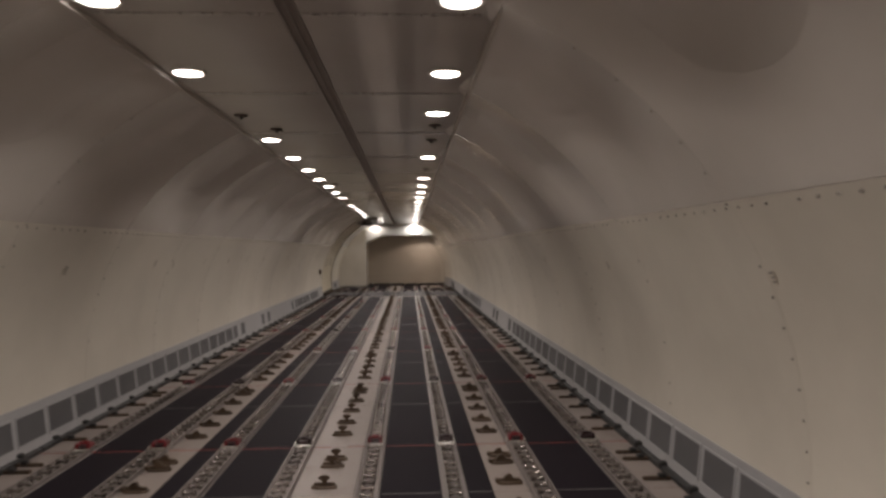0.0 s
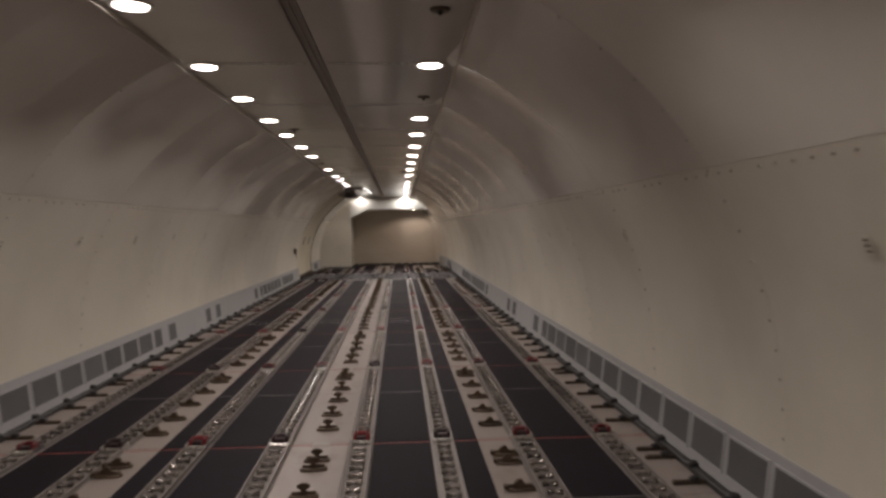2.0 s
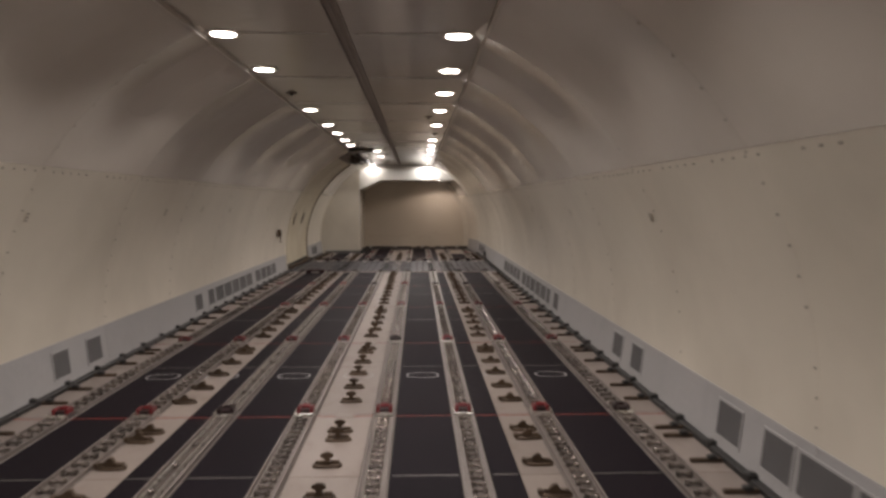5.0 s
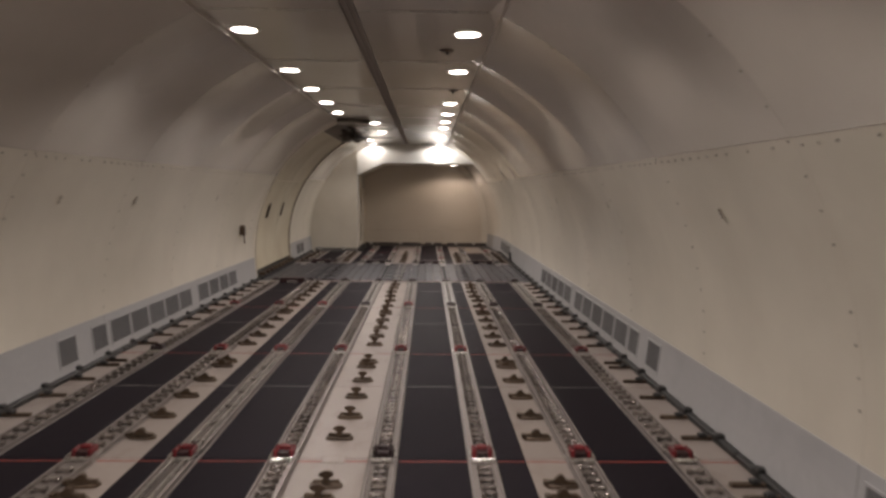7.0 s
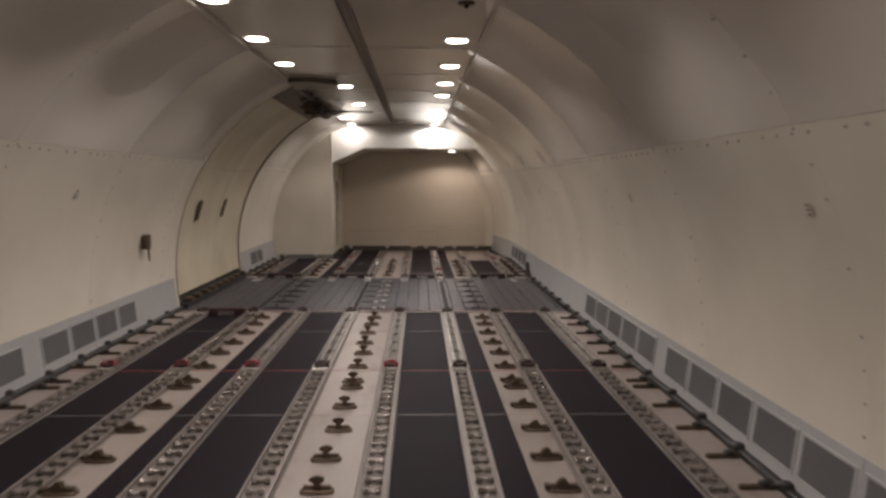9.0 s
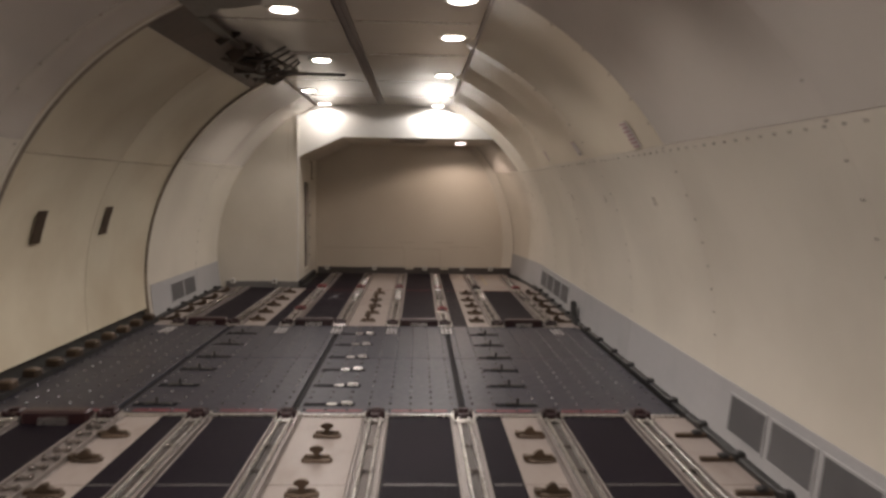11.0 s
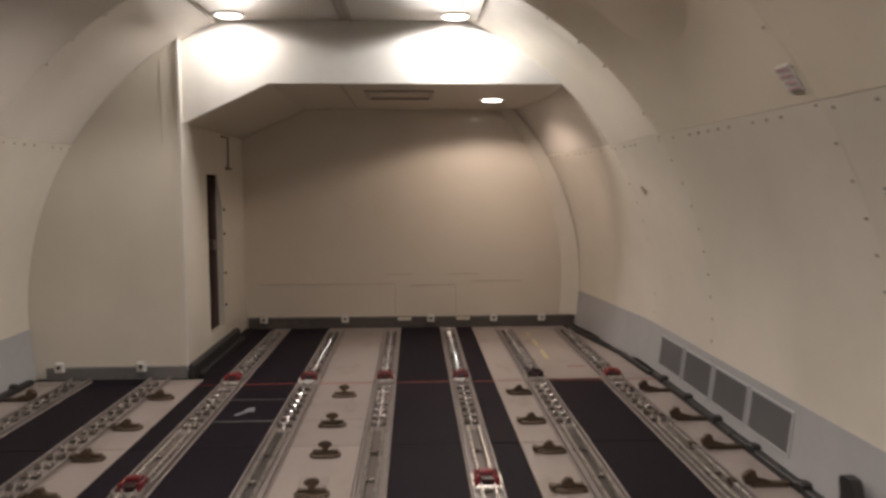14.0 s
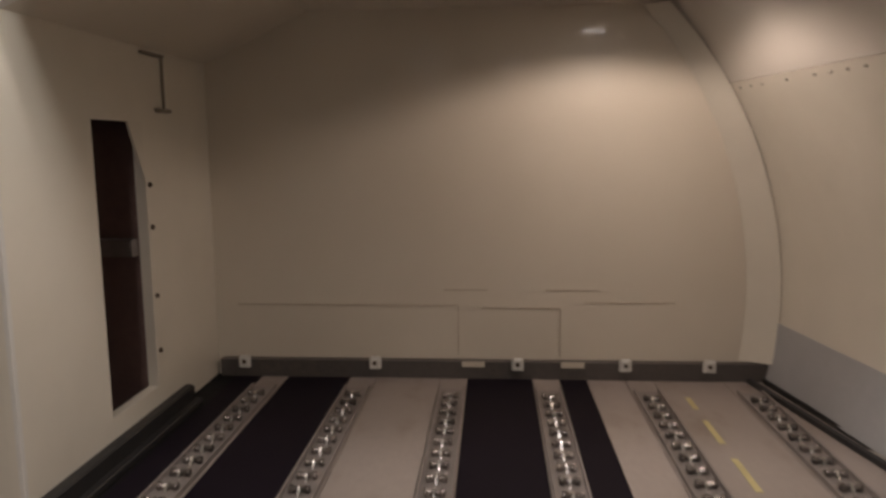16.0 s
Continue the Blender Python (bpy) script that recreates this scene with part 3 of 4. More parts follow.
rng = random.Random(11)
bays = [(a, b) for a, b in zip([Y0] + [r for r in ROWS if r > Y0], [r for r in ROWS if r > Y0] + [MAT0])]
for i, x in enumerate(TRACKS):
    for a, b in bays:
        inner = 1 < i < 7
        tray(x, a + 0.065, b - 0.08, rails=(a > 19 and i > 1) or (9 < a < 17 and i == 2), pitch=0.085 if inner and 9 < a < 17 else 0.12, saddles=i == 3 and 7 < a < 9)
    for r in ROWS:
        if Y0 < r < 21:
            pallet_stop(x, r, rng.random() < 0.7)
    end = 27.9 if i < 2 else 29.52
    if i < 2:
        tray(x, MAT1 + 0.1, end, saddles=True)
    else:
        tray(x, MAT1 + 0.1, 26.75, True)
        tray(x, 26.76, 27.70, saddles=True)
        tray(x, 27.86, end, saddles=True)
        pallet_stop(x, 27.81, rng.random() < 0.8)
for x in (-0.78, 0.78):
    pallet_stop(x, 26.01, True)
for x in TRACKS:
    pallet_stop(x, MAT1 + 0.04, False)
    pallet_stop(x, MAT0 - 0.06, False)

# ---------- floor locks ----------
def lock_meshes():
    bm = bmesh.new()
    rings = []
    for z, s in ((0.001, 1.0), (0.010, 0.98), (0.016, 0.85)):
        rings.append([bm.verts.new((s * 0.080 * math.copysign(abs(math.cos(t)) ** 0.6, math.cos(t)), s * 0.040 * math.copysign(abs(math.sin(t)) ** 0.6, math.sin(t)), z)) for t in (2 * math.pi * k / 14 for k in range(14))])
    loft(bm, rings)
    bm.faces.new(rings[-1])
    base = mesh_of("lock_base", bm, BRONZE)
    bm = bmesh.new()
    outline = ((-0.024, 0.012), (0.024, 0.012), (0.011, 0.050), (0.034, 0.066), (0.034, 0.080), (0.012, 0.092), (-0.012, 0.092), (-0.034, 0.080), (-0.034, 0.066), (-0.011, 0.050))
    v0 = [bm.verts.new((x, -0.012, z)) for x, z in outline]
    v1 = [bm.verts.new((x * 0.9, 0.022, z * 0.92)) for x, z in outline]
    loft(bm, [v0, v1])
    bm.faces.new(v0), bm.faces.new(v1)
    pawl = mesh_of("pawl", bm, BRONZE)
    bm = bmesh.new()
    tube(bm, (-0.062, 0.008, 0.020), (0.062, 0.008, 0.020), 0.011, None, 6)
    pin = mesh_of("pivot_pin", bm, BRONZE)
    return base, pawl, pin


LOCK = lock_meshes()
bm = bmesh.new()
outline = ((-0.028, 0.012), (-0.040, 0.045), (-0.012, 0.072), (0.006, 0.070), (0.016, 0.042), (0.070, 0.026), (0.078, 0.012))
v0 = [bm.verts.new((x, -0.014, z)) for x, z in outline]
v1 = [bm.verts.new((x * 0.92, 0.018, z * 0.94)) for x, z in outline]
loft(bm, [v0, v1])
bm.faces.new(v0), bm.faces.new(v1)
box(bm, -0.090, -0.066, -0.020, 0.020, 0.012, 0.036)
CLAW = mesh_of("claw", bm, BRONZE)


def floor_lock(x, y, turn=0):
    t = thing("floor_lock", (x, y, 0), "dark bronze folding pallet lock bolted to the pale deck strip", "lock", "pallet locks")
    t.rotation_euler = (0, 0, turn)
    for n, m in zip(("base", "pawl", "pivot_pin"), LOCK):
        piece = part(n, CLAW if n == "pawl" and abs(x) > 0.5 else m, None, t)
        if n == "pawl":
            piece.scale = (1, 1, 0.84)


bm = bmesh.new()
soft_box(bm, -0.075, 0.10, -0.016, 0.016, 0.001, 0.022, 0.005)
GUIDE_ARM = mesh_of("guide_arm", bm, BRONZE)
bm = bmesh.new()
soft_box(bm, 0.02, 0.07, -0.022, 0.022, 0.018, 0.042, 0.008)
GUIDE_HEAD = mesh_of("guide_head", bm, BLACK)


def side_guide(x, y, side):
    t = thing("side_guide", (x, y, 0), "dark sideways guide arm at the deck's edge", "guide", "side guides")
    t.rotation_euler = (0, 0, 0 if side > 0 else math.pi)
    part("arm", GUIDE_ARM, None, t)
    if y > 25:
        claw = part("claw", CLAW, None, t)
        claw.location, claw.scale = (-0.07, 0.0, 0.0), (1.15, 1.0, 1.1)
    else:
        part("head", GUIDE_HEAD, None, t)


offsets = (0.31, 0.70, 1.14, 1.57, 2.00, 2.16)
lock_rows = [r + o for r in ROWS if r < 19 for o in offsets] + [19.90, 20.35, 20.74, 21.17, 21.59, 21.95]
lock_rows = [y for y in lock_rows if y > -1.5]
end_rows = [25.47, 25.94, 26.41, 26.87, 27.45]
for y in lock_rows + end_rows:
    j = rng.uniform(-0.012, 0.012)
    floor_lock(0.003 + j, y, rng.uniform(-0.06, 0.06))
    floor_lock(1.135 + j, y, rng.uniform(-0.08, 0.08))
    floor_lock(-1.135 - j, y, rng.uniform(-0.08, 0.08))
    side_guide(2.03, y, 1)
    side_guide(-2.03, y, -1)

# ---------- edge rails ----------
def edge_rail(side, y0, y1):
    t = thing("edge_rail", (side * 2.155, y0, 0), "black edge rail with knobs along the hull wall", "rail", "edge rails")
    L = y1 - y0
    bm = bmesh.new()
    soft_box(bm, -0.024, 0.024, 0.004, L - 0.004, 0.0, 0.034, 0.008)
    part("rail", bm, BLACK, t)
    n = max(1, int(L / 0.43))
    for k in range(n):
        bm = bmesh.new()
        y = (k + 0.5) * L / n
        soft_box(bm, -0.034, 0.022, y - 0.028, y + 0.028, 0.02, 0.058, 0.010)
        part("knob", bm, BLACK, t)


for s in (-1, 1):
    cuts = [Y0] + [r for r in ROWS if r > Y0] + [MAT0, 23.72, MAT1, 26.55, 27.85]
    for a, b in zip(cuts, cuts[1:]):
        edge_rail(s, a, b)

nook = thing("edge_rail", (0, 0, 0), "thin black edge rail running in to the bulkhead", "rail", "edge rails")
for name, off, w, h in (("rail", 0.0, 0.014, 0.026), ("strip", 0.075, 0.005, 0.03)):
    bm = bmesh.new()
    rr = [[bm.verts.new((px, y, z)) for px, z in ((x - w, 0), (x + w, 0), (x + w, h), (x - w, h))] for x, y in ((2.13 + off * 0.6, 27.86), (2.10 + off * 0.8, 28.5), (1.90 + off, 29.70))]
    loft(bm, rr)
    bm.faces.new(rr[0]), bm.faces.new(rr[-1])
    part(name, bm, BLACK, nook)

# ---------- kick panels with vents ----------
def kick_panel(side, y0, y1, vents, top):
    t = thing("kick_panel", (0, 0, 0), "grey kick panel with dark vent grilles along the wall foot" if vents else "plain grey kick panel along the wall foot", "panel", "kick panels")
    bm = arc_sheet(side, y0 + 0.003, y1 - 0.003, 0.015, top, R - 0.012, 0.008, 0, 5, max(2, int((y1 - y0) / 0.2)))
    part("plate", bm, KICK, t)
    for a, b in vents:
        part("vent", arc_sheet(side, a, b, 0.095, 0.285, R - 0.016, 0.003, 0, 4, 2), VENT, t, "dark mesh vent")
        part("vent_frame", vent_frame(side, a, b), KICK, t)


def vent_frame(side, a, b):
    """A thin raised border round a vent."""
    bm = bmesh.new()
    rings = []
    for m, r in ((0.014, R - 0.013), (0.012, R - 0.019), (0.0, R - 0.019), (-0.001, R - 0.0145)):
        ring = []
        for y, z in ((a - m, 0.095 - m), (b + m, 0.095 - m), (b + m, 0.285 + m), (a - m, 0.285 + m)):
            t = arc_angle(z)
            ring.append(bm.verts.new((side * r * math.cos(t), y, ZC + r * math.sin(t))))
        rings.append(ring)
    loft(bm, rings)
    return bm


def vent_row(y0, n, width, pitch):
    return [(y0 + k * pitch, y0 + k * pitch + width) for k in range(n)]


right_vents = [vent_row(17.17, 5, 0.385, 0.45), vent_row(19.61, 5, 0.385, 0.45), vent_row(9.38, 3, 0.40, 0.44), [(10.72, 11.0), (11.25, 11.54)], [(12.96, 13.23), (13.50, 13.77)],
               [(16.30, 16.58), (16.84, 17.09)], vent_row(9.38 - 0.455 * 27, 27, 0.39, 0.455), vent_row(26.06, 4, 0.40, 0.455)]
left_vents = [vent_row(19.60, 4, 0.375, 0.44), [(16.35, 16.61), (16.89, 17.14)], vent_row(17.23, 5, 0.385, 0.43), [(10.73, 10.97), (11.24, 11.5)], [(12.9, 13.14), (13.45, 13.71)],
              vent_row(8.48, 5, 0.38, 0.445), vent_row(8.48 - 0.445 * 25, 25, 0.38, 0.445), vent_row(26.04, 2, 0.40, 0.44)]
for side, rows, end, top in ((1, right_vents, Y1 - 0.02, 0.345), (-1, left_vents, BOX_Y - 0.06, 0.355)):
    vents = sorted(v for r in rows for v in r)
    cuts = sorted([Y0] + [JOINT0 + 2 * JOINT_STEP * k for k in range(-6, 5)] + [end])
    for a, b in zip(cuts, cuts[1:]):
        segs = [(a, b)]
        if side < 0:
            segs = [(p, q) for p, q in ((a, min(b, DOOR0 - 0.05)), (max(a, DOOR1 + 0.05), b)) if q - p > 0.1]
        for p, q in segs:
            kick_panel(side, p, q, [v for v in vents if p + 0.02 < (v[0] + v[1]) / 2 < q - 0.02 and v[0] > -3], top)

# ---------- side cargo door ----------
door = thing("cargo_door", (0, 0, 0), "closed curved side cargo door lined in yellowed cream panels", "door")
mid = 24.05
for a, b in ((DOOR0 + 0.05, mid - 0.004), (mid + 0.004, DOOR1 - 0.05)):
    for z0, z1 in ((0.14, 1.55), (1.556, 2.42)):
        smooth_by_angle(part("lining_panel", arc_sheet(-1, a, b, z0, z1, R + 0.012, 0.03, 0.015), DOOR_LINING, door))
RUBBER = material("rubber_seal", (0.21, 0.17, 0.13), 0.7, vary=0.4, scale=12)
for y, w in ((DOOR0, 0.07), (DOOR1 - 0.045, 0.008)):
    smooth_by_angle(part("seal", arc_sheet(-1, y, y + w, 0.02, 2.45, R - 0.004, 0.05, 0, 20, 1), RUBBER, door, "dark rubber door seal"))
    smooth_by_angle(part("door_frame", arc_sheet(-1, y - 0.03 if w > 0.02 else y + w, y if w > 0.02 else y + 0.045, 0.02, 2.45, R - 0.012, 0.05, 0, 20, 1), LINING, door))
for y in (23.16, 24.26):
    part("window_slot", arc_sheet(-1, y - 0.065, y + 0.065, 0.95, 1.18, R + 0.004, 0.006, 0, 4, 1), BRONZE, door, "dark sight slot")
bm = bmesh.new()
box(bm, -2.20, -2.10, DOOR0 + 0.05, DOOR1 - 0.05, 0.0, 0.05)
part("sill", bm, BLACK, door, "black door sill")
for k in range(9):
    y = DOOR0 + 0.22 + k * 0.31
    bm = bmesh.new()
    soft_box(bm, -2.19, -2.09, y - 0.05, y + 0.05, 0.05, 0.105, 0.012)
    part("sill_latch", bm, BRONZE, door)

GREASE = material("greasy_metal", (0.11, 0.092, 0.075), 0.42, metal=0.4, vary=0.35, scale=18, stain=0.5, stain_colour=(0.03, 0.025, 0.02), rand=0.3)
act = thing("door_actuator", (-0.84, 24.28, 2.40), "dark exposed cargo door hinge actuator under the ceiling edge", "actuator")
bm = bmesh.new()
soft_box(bm, -0.20, 0.02, -0.10, 0.14, -0.10, 0.05, 0.03)
part("gearbox", bm, GREASE, act)
# Flat plate added in place of the long dark recess at the ceiling edge.
bm = bmesh.new()
rr = [[bm.verts.new((x, y, z)) for x, y in ((-0.05, -2.15), (0.20, -2.2), (0.44, -2.0), (0.40, -1.85), (0.12, -1.7), (-0.08, -1.4))] for z in (0.035, 0.076)]
loft(bm, rr)
bm.faces.new(rr[0]), bm.faces.new(rr[1])
part("cover_plate", bm, GREASE, act, "flat brown plate standing in for the recess by the hinge")
bm = bmesh.new()
soft_box(bm, -0.08, -0.01, -1.5, -0.1, 0.03, 0.075, 0.01)
part("hinge_bar", bm, GREASE, act)
bm = bmesh.new()
tube(bm, (-0.08, -1.1, 0.10), (-0.08, 1.2, 0.10), 0.016)
part("torque_tube", bm, SEAM, act)
for k, (y, x1, z1) in enumerate(((-0.35, 0.10, 0.02), (-0.12, 0.30, -0.06), (0.20, 0.34, -0.02), (0.48, 0.22, 0.05))):
    bm = bmesh.new()
    tube(bm, (-0.24, y, -0.02), (0.02, y + 0.04, -0.10), 0.016, 0.012, 8)
    tube(bm, (0.02, y + 0.04, -0.10), (x1, y + 0.10, z1), 0.012, 0.009, 8)
    tube(bm, (0.0, y + 0.02, 0.12), (x1 * 0.8, y + 0.08, z1 + 0.01), 0.008, 0.008, 6)
    part("arm", bm, GREASE, act)
bm = bmesh.new()
tube(bm, (-0.05, 0.44, 0.0), (0.30, 0.50, -0.005), 0.022, 0.018, 8)
tube(bm, (0.28, 0.50, -0.005), (0.66, 0.52, -0.005), 0.014, 0.012, 8)
part("ram", bm, SEAM, act)
for y, drop in ((-0.85, 0.02), (-0.45, 0.08), (-0.02, 0.14), (0.3, 0.12), (0.7, 0.05), (1.05, 0.02)):
    bm = bmesh.new()
    pts = ((-0.26, 0.10), (0.06, 0.15), (0.04, 0.06), (-0.10, -drop))
    rr = [[bm.verts.new((x, yy, z)) for x, z in pts] for yy in (y - 0.008, y + 0.008)]
    loft(bm, rr)
    bm.faces.new(rr[0]), bm.faces.new(rr[1])
    part("bracket", bm, GREASE, act)
for k in range(5):
    bm = bmesh.new()
    y = -0.3 + 0.16 * k
    last = Vector((-0.22, y, 0.08))
    for q in range(1, 6):
        nxt = Vector((-0.22 + 0.10 * q, y + 0.05 * math.sin(q + k), 0.08 - 0.16 * math.sin(math.pi * q / 5) * (0.6 + 0.1 * k)))
        tube(bm, last, nxt, 0.006, 0.006, 6)
        last = nxt
    part("cable", bm, SEAM, act, "thin dark cable")
smooth_by_angle(part("hinge_recess", arc_sheet(-1, 22.55, 25.3, 2.33, 2.455, R - 0.006, 0.01, 0, 6, 8), material("brown_hinge_band", (0.12, 0.09, 0.07), 0.5, vary=0.4, scale=8, stain=0.5, stain_colour=(0.03, 0.02, 0.015)), door, "dark brown patchy band along the door's top"))

# ---------- small access plates in the middle strip ----------
for y in [r for r in ROWS if 0 < r < 20] + [26.1]:
    t = thing("access_plate", (0.0, y - 0.02, 0), "small flush access plate outlined in the pale deck strip", "plate", "access plates")
    part("plate", boxes((-0.058, 0.058, -0.045, 0.045, 0.0005, 0.0025)), CREAM, t)
    for x0, x1, y0, y1 in ((-0.064, 0.064, 0.045, 0.050), (-0.064, 0.064, -0.050, -0.045), (-0.064, -0.058, -0.045, 0.045), (0.058, 0.064, -0.045, 0.045)):
        part("gap", boxes((x0, x1, y0, y1, 0.0005, 0.0015)), INK, t)

# ---------- ball mat ----------
# Near-black for flat pads that paint the shade inside slots and rung gaps.
PIT_SHADE = material("pit_shade", (0.006, 0.006, 0.007), 0.7, spec=0.1)
bm = bmesh.new()
rings = []
for k in range(3):
    a = k * math.pi / 6
    rings.append([bm.verts.new((0.011 * math.cos(a) * math.cos(t), 0.011 * math.cos(a) * math.sin(t), 0.009 * math.sin(a) + 0.001)) for t in (2 * math.pi * q / 8 for q in range(8))])
loft(bm, rings)
bm.faces.new(rings[-1])
BALL = mesh_of("ball", bm, material("ball_steel", (0.17, 0.17, 0.185), 0.25, metal=0.95, vary=0.2, rand=0.5), True)
mat_x = [-2.12, -1.31, -0.247, 0.787, 2.12]
mat_y = [MAT0 + 0.02, 23.78, MAT1 - 0.01]
for i, (x0, x1) in enumerate(zip(mat_x, mat_x[1:])):
    for y0, y1 in zip(mat_y, mat_y[1:]):
        t = thing("ball_mat_panel", (x0, y0, 0), "grey metal ball transfer panel studded with steel balls", "ball mat", "ball mat panels")
        bm = bmesh.new()
        soft_box(bm, 0.022, x1 - x0 - 0.022, 0.004, y1 - y0 - 0.004, -0.010, 0.012, 0.003)
        part("plate", bm, MAT, t)
        nx, ny = int((x1 - x0) / 0.127), int((y1 - y0) / 0.127)
        for a in range(nx):
            for b in range(ny):
                o = part("ball", BALL, None, t)
                o.location = ((a + 0.5) * (x1 - x0) / nx, (b + 0.5) * (y1 - y0) / ny, 0.012)
bm = bmesh.new()
box(bm, -2.1, 2.1, MAT0 - 0.012, MAT0 + 0.018, 0.001, 0.014)
tagged(part("mat_edge_trim", bm, STEEL, None, "bright metal edge strip across the deck"), category="trim", kind="structure")

bm = bmesh.new()
soft_box(bm, -0.185, 0.165, -0.034, 0.034, 0.0122, 0.0150, 0.001)
SLOT = mesh_of("slot", bm, PIT_SHADE)
bm = bmesh.new()
soft_box(bm, 0.07, 0.145, -0.020, 0.020, 0.015, 0.034, 0.006)
soft_box(bm, -0.03, 0.04, -0.020, 0.020, 0.015, 0.022, 0.003)
SLOT_HEAD = mesh_of("lock_head", bm, STEEL)
bm = bmesh.new()
soft_box(bm, -0.10, -0.02, -0.018, 0.018, 0.015, 0.030, 0.005)
soft_box(bm, 0.02, 0.12, -0.016, 0.016, 0.015, 0.026, 0.005)
soft_box(bm, -0.012, 0.012, -0.008, 0.008, 0.015, 0.062, 0.004)
FLAT_HEAD = mesh_of("lock_head", bm, SEAM)
for x in (0.0, 1.15, -1.10):
    for y in (22.50, 22.94, 23.38, 23.785, 24.26, 24.725):
        t = thing("mat_lock", (x - 0.01 if x else -0.035, y, 0), "lock slot as a black shade pad with a steel pawl", "lock", "ball mat locks")
        t.scale = (0.92 if x == 0 else 0.76, 1, 1)
        part("slot", SLOT, None, t)
        part("lock_head", SLOT_HEAD if abs(x) < 0.5 else FLAT_HEAD, None, t)

# ladder-like roller tips at the mat's far edge
bm = bmesh.new()
for x in (-0.042, 0.0, 0.042):
    box(bm, x - 0.006, x + 0.006, 0, 0.25, 0.0145, 0.022)
for k in range(4):
    box(bm, -0.037, 0.037, 0.006 + k * 0.072, 0.020 + k * 0.072, 0.0145, 0.020)
TIP = mesh_of("ladder", bm, material("ladder_paint", (0.44, 0.42, 0.41), 0.4, vary=0.2, scale=20, stain=0.3))
TIP_BED = mesh_of("bed", boxes((-0.056, 0.056, -0.004, 0.254, 0.0122, 0.0142)), PIT_SHADE)
for x in TRACKS:
    if x not in (-1.30, 1.30):
        t = thing("roller_tip", (x, 24.74, 0), "short pale ladder-shaped roller tip on the ball mat", "roller tip", "roller tips")
        part("ladder", TIP, None, t)
        part("bed", TIP_BED, None, t, "near-black sheet as the shade between the rungs")
MAT_RED = material("worn_red_edge", (0.16, 0.03, 0.035), 0.5, vary=0.3, scale=25, stain=0.6, stain_colour=(0.06, 0.05, 0.06))
for a, b in zip(TRACKS, TRACKS[1:]):
    tagged(part("painted_line", boxes((a + 0.09, b - 0.09, MAT0 + 0.06, MAT0 + 0.10, 0.0124, 0.0136)), MAT_RED, None, "worn red stripe along the ball mat's edge"), category="marking", kind="structure")

# hinged maroon end stops
bm = bmesh.new()
soft_box(bm, -0.19, 0.19, -0.05, 0.05, 0.002, 0.075, 0.014)
END_STOP = mesh_of("bar", bm, MAROON)
bm = bmesh.new()
box(bm, -0.08, 0.08, -0.075, -0.052, 0.002, 0.04)
END_PLATE = mesh_of("hinge_plate", bm, STEEL)
for x, y in ((-1.57, MAT1 + 0.08), (-0.52, MAT1 + 0.08), (0.52, MAT1 + 0.08), (1.57, MAT1 + 0.08), (-1.57, MAT0 - 0.1)):
    t = thing("end_stop", (x, y, 0), "dark maroon hinged end stop bar on the deck", "pallet stop", "end stops")
    part("bar", END_STOP, None, t)
    part("hinge_plate", END_PLATE, None, t)

# ---------- paint on the deck ----------
def stripe(name, label, x0, x1, y0, y1, mat, z=0.004):
    return tagged(part(name, boxes((x0, x1, y0, y1, 0.0006, z)), mat, None, label), category="marking", kind="structure")


for y in ROWS[1:] + [27.81]:
    for x0, x1, *_ in near:
        if 0 < y < 21 or y > 27:
            if x1 > -2 and (y < 27 or x0 > -1.02):
                stripe("painted_line", "thin worn red line painted across the deck", x0, x1, y - 0.052, y - 0.04, PAINT_RED, 0.0016)
bm = bmesh.new()
for cx in (-1.57, -0.52, 0.52, 1.57, -1.10, 0.0, 1.15):
    hw = 0.13 if abs(cx) > 0.1 else 0.12
    rings = []
    for s in (1.0, 0.90):
        rings.append([bm.verts.new((cx + hw * s * math.copysign(abs(math.cos(t)) ** 0.6, math.cos(t)), 13.39 + 0.09 * (s - 0.03 * (s < 1)) * math.copysign(abs(math.sin(t)) ** 0.6, math.sin(t)), 0.0015)) for t in (2 * math.pi * k / 28 for k in range(28))])
    loft(bm, rings)
tagged(part("painted_ovals", bm, PAINT_WHITE, None, "row of thin white ovals painted across the deck"), category="marking", kind="structure")
for y0, y1 in ((28.40, 28.70), (28.86, 29.13), (29.28, 29.45)):
    stripe("yellow_stripe", "short worn yellow stripe on the pale deck", 1.484, 1.512, y0, y1, PAINT_YELLOW, 0.002)
stripe("painted_line", "short red dash painted on the pale deck", 1.60, 1.73, 28.14, 28.155, PAINT_RED, 0.002)
bm = bmesh.new()
for outline in (((-0.60, 27.09), (-0.585, 27.075), (-0.525, 27.16), (-0.545, 27.185)), ((-0.565, 27.195), (-0.50, 27.14), (-0.505, 27.225), (-0.53, 27.24))):
    rr = [[bm.verts.new((x, y, z)) for x, y in outline] for z in (0.0006, 0.002)]
    loft(bm, rr)
    bm.faces.new(rr[1])
tagged(part("white_mark", bm, PAINT_GREY, None, "small worn white arrow mark on the dark deck panel"), category="marking", kind="structure")
tagged(part("deck_seam", boxes((-0.17, 0.17, 26.976, 26.984, 0.0004, 0.0012)), INK, None, "thin dark seam across the pale deck strip"), category="marking", kind="structure")

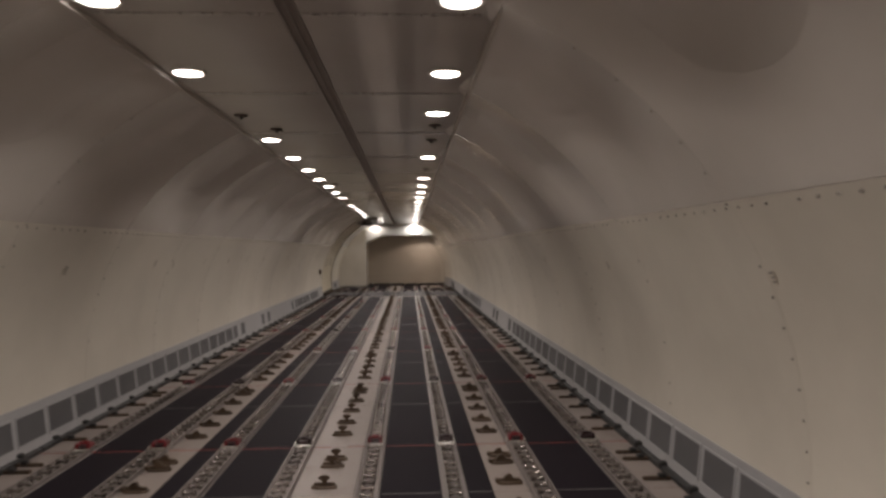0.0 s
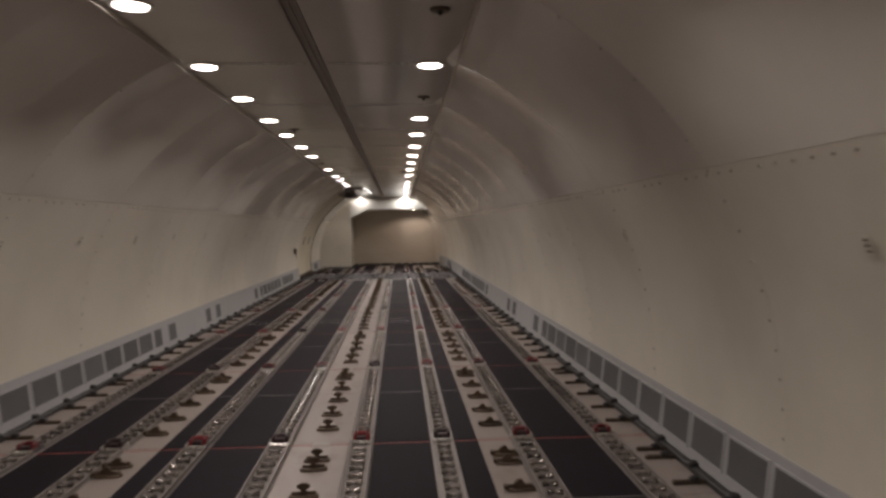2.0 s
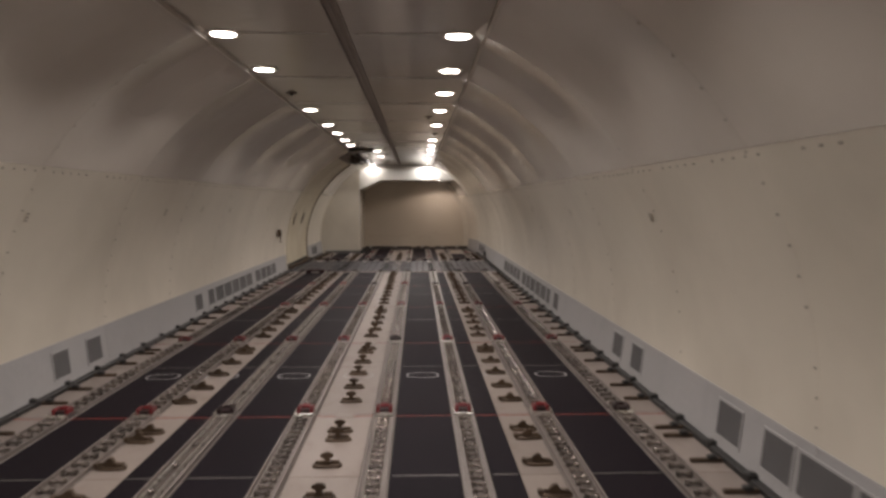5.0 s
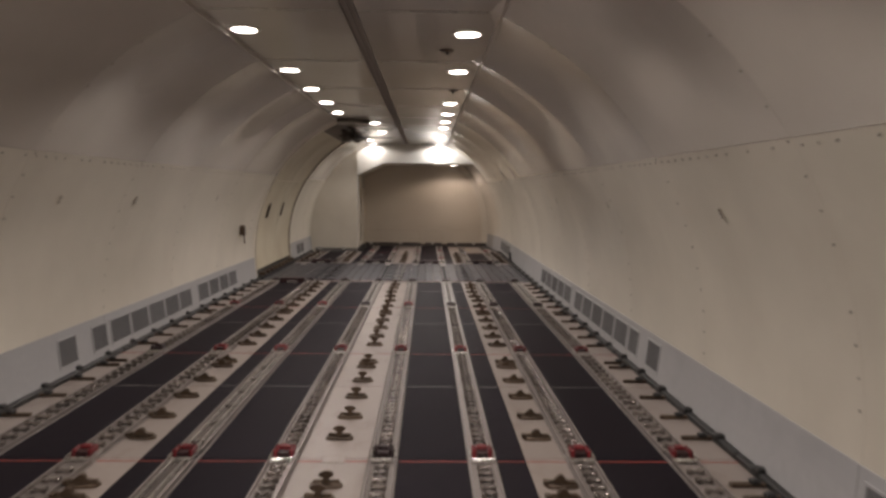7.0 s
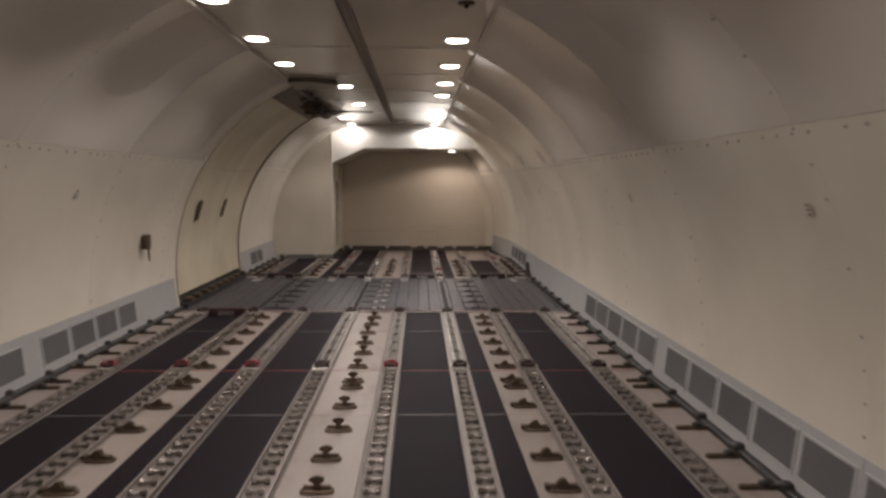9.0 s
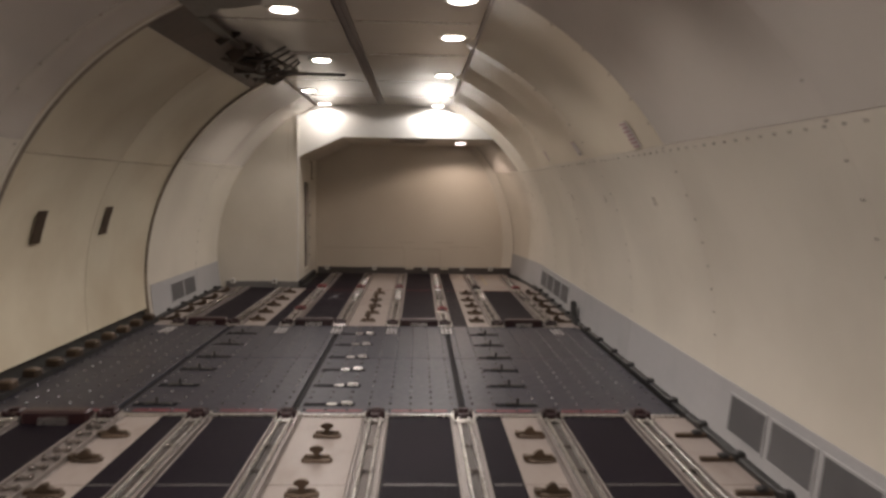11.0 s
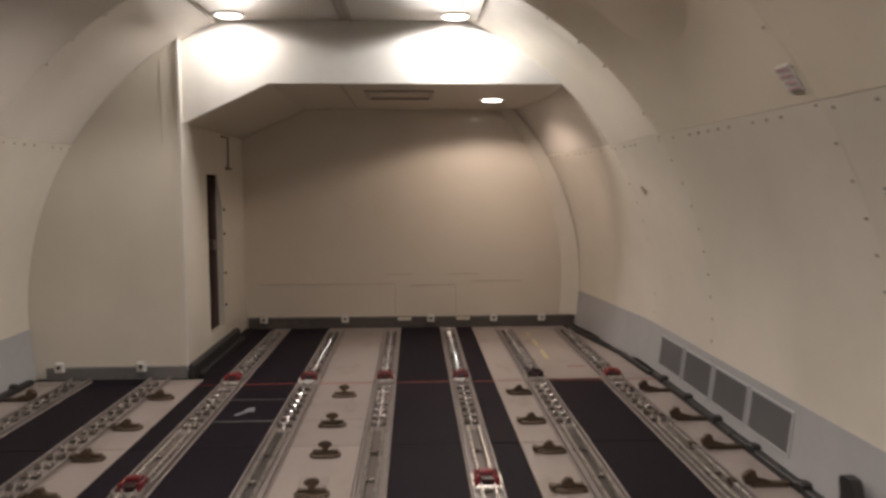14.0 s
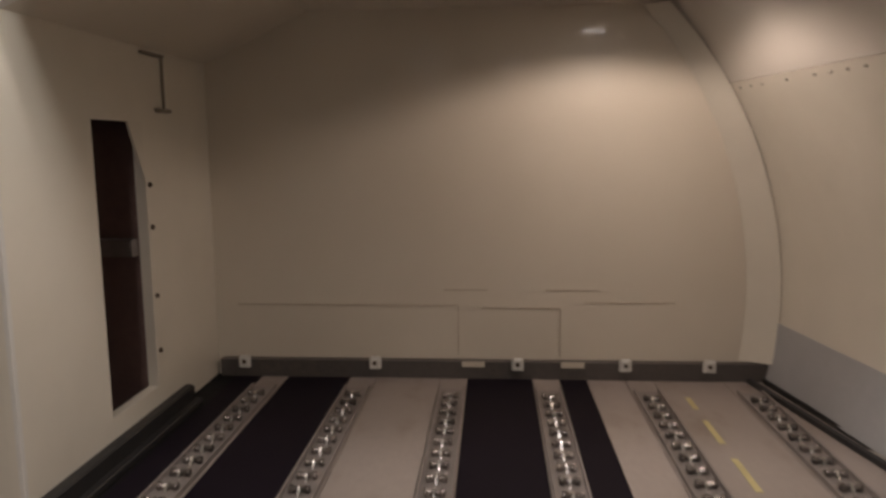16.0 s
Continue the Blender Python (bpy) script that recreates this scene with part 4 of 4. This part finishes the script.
# ---------- skirting and latches at the far end ----------
tagged(part("skirting", boxes((BOX_X + 0.03, 2.0, Y1 - 0.06, Y1 - 0.001, 0.0, 0.10)), material("skirting_paint", (0.075, 0.065, 0.06), 0.45, vary=0.2, scale=10, stain=0.3), None, "dark metal skirting at the bulkhead foot"), category="skirting", kind="structure")
tagged(part("closet_skirting", boxes((-2.1, BOX_X, BOX_Y - 0.085, BOX_Y - 0.051, 0.0, 0.085)), material("skirting_grey", (0.16, 0.155, 0.15), 0.45, vary=0.2, scale=10, stain=0.3), None, "grey metal skirting at the closet foot"), category="skirting", kind="structure")
bm = bmesh.new()
soft_box(bm, -0.035, 0.035, -0.03, 0.0, 0.0, 0.07, 0.012)
TAB = mesh_of("latch_body", bm, RIM)
bm = bmesh.new()
tube(bm, (0, -0.034, 0.035), (0, -0.028, 0.035), 0.013, 0.011, 8)
TAB_PIN = mesh_of("latch_pin", bm, BRONZE)
for x, y in ((-0.95, Y1 - 0.06), (-0.19, Y1 - 0.06), (0.62, Y1 - 0.06), (1.22, Y1 - 0.06), (1.68, Y1 - 0.06), (-2.0, BOX_Y - 0.085), (-1.44, BOX_Y - 0.085)):
    t = thing("latch", (x, y, 0.06), "small white latch block on the skirting", "latch", "skirting latches")
    part("body", TAB, None, t)
    part("pin", TAB_PIN, None, t)
# Bulkhead-coloured plates laid on the skirting in place of cut notches.
for x in (0.37, 0.93):
    t = thing("skirting_plate", (x, Y1 - 0.062, 0.045), "bulkhead-coloured plate standing in for a notch in the skirting", "plate", "skirting plates")
    part("plate", boxes((-0.065, 0.065, -0.004, 0.0, 0.026, 0.058)), BULK, t)
guard = thing("corner_guard", (BOX_X + 0.04, BOX_Y, 0), "black guard rail along the closet foot", "rail")
bm = bmesh.new()
soft_box(bm, -0.035, 0.02, -0.08, 1.25, 0.0, 0.10, 0.01)
part("rail", bm, BLACK, guard)
bm = bmesh.new()
soft_box(bm, 0.02, 0.06, -0.02, 1.25, 0.0, 0.03, 0.006)
part("foot", bm, BLACK, guard)
post = thing("rail_horn", (2.13, 25.44, 0), "upright black horn at the end of the edge rail", "guide")
bm = bmesh.new()
v0 = [(-0.02, -0.05, 0.0), (0.025, -0.05, 0.0), (0.025, 0.12, 0.0), (-0.02, 0.12, 0.0)]
rr = [[bm.verts.new((x, y * s + dy, z)) for x, y, _ in v0] for z, s, dy in ((0.0, 1.6, -0.1), (0.09, 0.7, 0.0), (0.20, 0.5, 0.04), (0.22, 0.3, 0.045))]
loft(bm, rr)
bm.faces.new(rr[-1]), bm.faces.new(rr[0])
part("horn", bm, BLACK, post)

# ---------- placards and small wall fittings ----------
def placard(side, y, z, rows, mat, w, h, label, inset=0.0):
    a = arc_angle(z)
    t = thing("placard", (side * (R - 0.006 + inset) * math.cos(a), y, ZC + (R - 0.006 + inset) * math.sin(a)), label, "placard", "wall placards")
    t.rotation_euler = (0, side * -a if side > 0 else a, 0)
    back = bmesh.new()
    box(back, -0.001, 0.002, -w / 2, w / 2, -h / 2, h / 2)
    part("backing", back, WHITE if mat is INK_RED else LINING, t)
    r2 = random.Random(int(y * 10))
    for k in range(rows):
        zc = h / 2 - (k + 0.5) * h / rows
        a0 = -w * 0.45 + r2.uniform(0, 0.1) * w
        a1 = w * 0.45 - r2.uniform(0, 0.2) * w
        bm = bmesh.new()
        hh = 0.22 * h / rows
        box(bm, -side * 0.004 - 0.001, -side * 0.004 + 0.001, a0, a1, zc - hh, zc + hh)
        part("bar", bm, mat, t)


for y in (2.27, 4.78, 7.31, 9.77, 12.32, 14.88, 17.31, 19.80, 22.70, 23.95, 25.20, 27.80):
    placard(1, y, 1.31, 3, INK, 0.036, 0.062, "small pale placard with dark unreadable lines on the lining")
for y in (4.86, 7.35, 9.78, 12.30, 14.90, 17.41, 19.86):
    placard(-1, y, 1.31, 3, INK, 0.042, 0.075, "small pale placard with dark unreadable lines on the lining")
for y in (6.76, 8.53, 10.95, 16.09):
    placard(-1, y, 1.33, 2, INK, 0.03, 0.07, "tiny dark marking on the lining")
for y, z, inset in ((9.0, 2.2, 0.006), (9.3, 1.88, 0.018)):
    placard(1, y, z, 1, INK, 0.05, 0.04, "tiny dark marking on the lining", inset)
placard(1, 22.51, 1.72, 7, INK_RED, 0.15, 0.19, "pale placard with red unreadable lines on the lining")
placard(1, 25.44, 1.72, 4, INK_RED, 0.10, 0.11, "pale placard with red unreadable lines on the lining")
sign = thing("placard", (0, 0, 0), "pale lilac placard with a red line and a dark bar", "placard", "wall placards")
LILAC = material("placard_lilac", (0.56, 0.52, 0.51), 0.5, vary=0.08)
part("backing", arc_sheet(1, 23.98, 24.10, 1.665, 1.775, R - 0.008, 0.004, 0, 3, 1), LILAC, sign)
part("bar", arc_sheet(1, 23.99, 24.09, 1.765, 1.772, R - 0.010, 0.002, 0, 1, 1), INK_RED, sign)
part("bar", arc_sheet(1, 23.99, 24.06, 1.672, 1.686, R - 0.010, 0.002, 0, 1, 1), INK, sign)
ctl = thing("door_control", (-2.15, 21.5, 0.80), "small dark control box with a hanging lever on the wall", "control box")
bm = bmesh.new()
soft_box(bm, -0.03, 0.035, -0.05, 0.05, -0.04, 0.10, 0.012)
part("case", bm, BRONZE, ctl)
bm = bmesh.new()
tube(bm, (0.02, 0, -0.04), (0.03, 0.0, -0.16), 0.010, 0.007)
part("lever", bm, BRONZE, ctl)
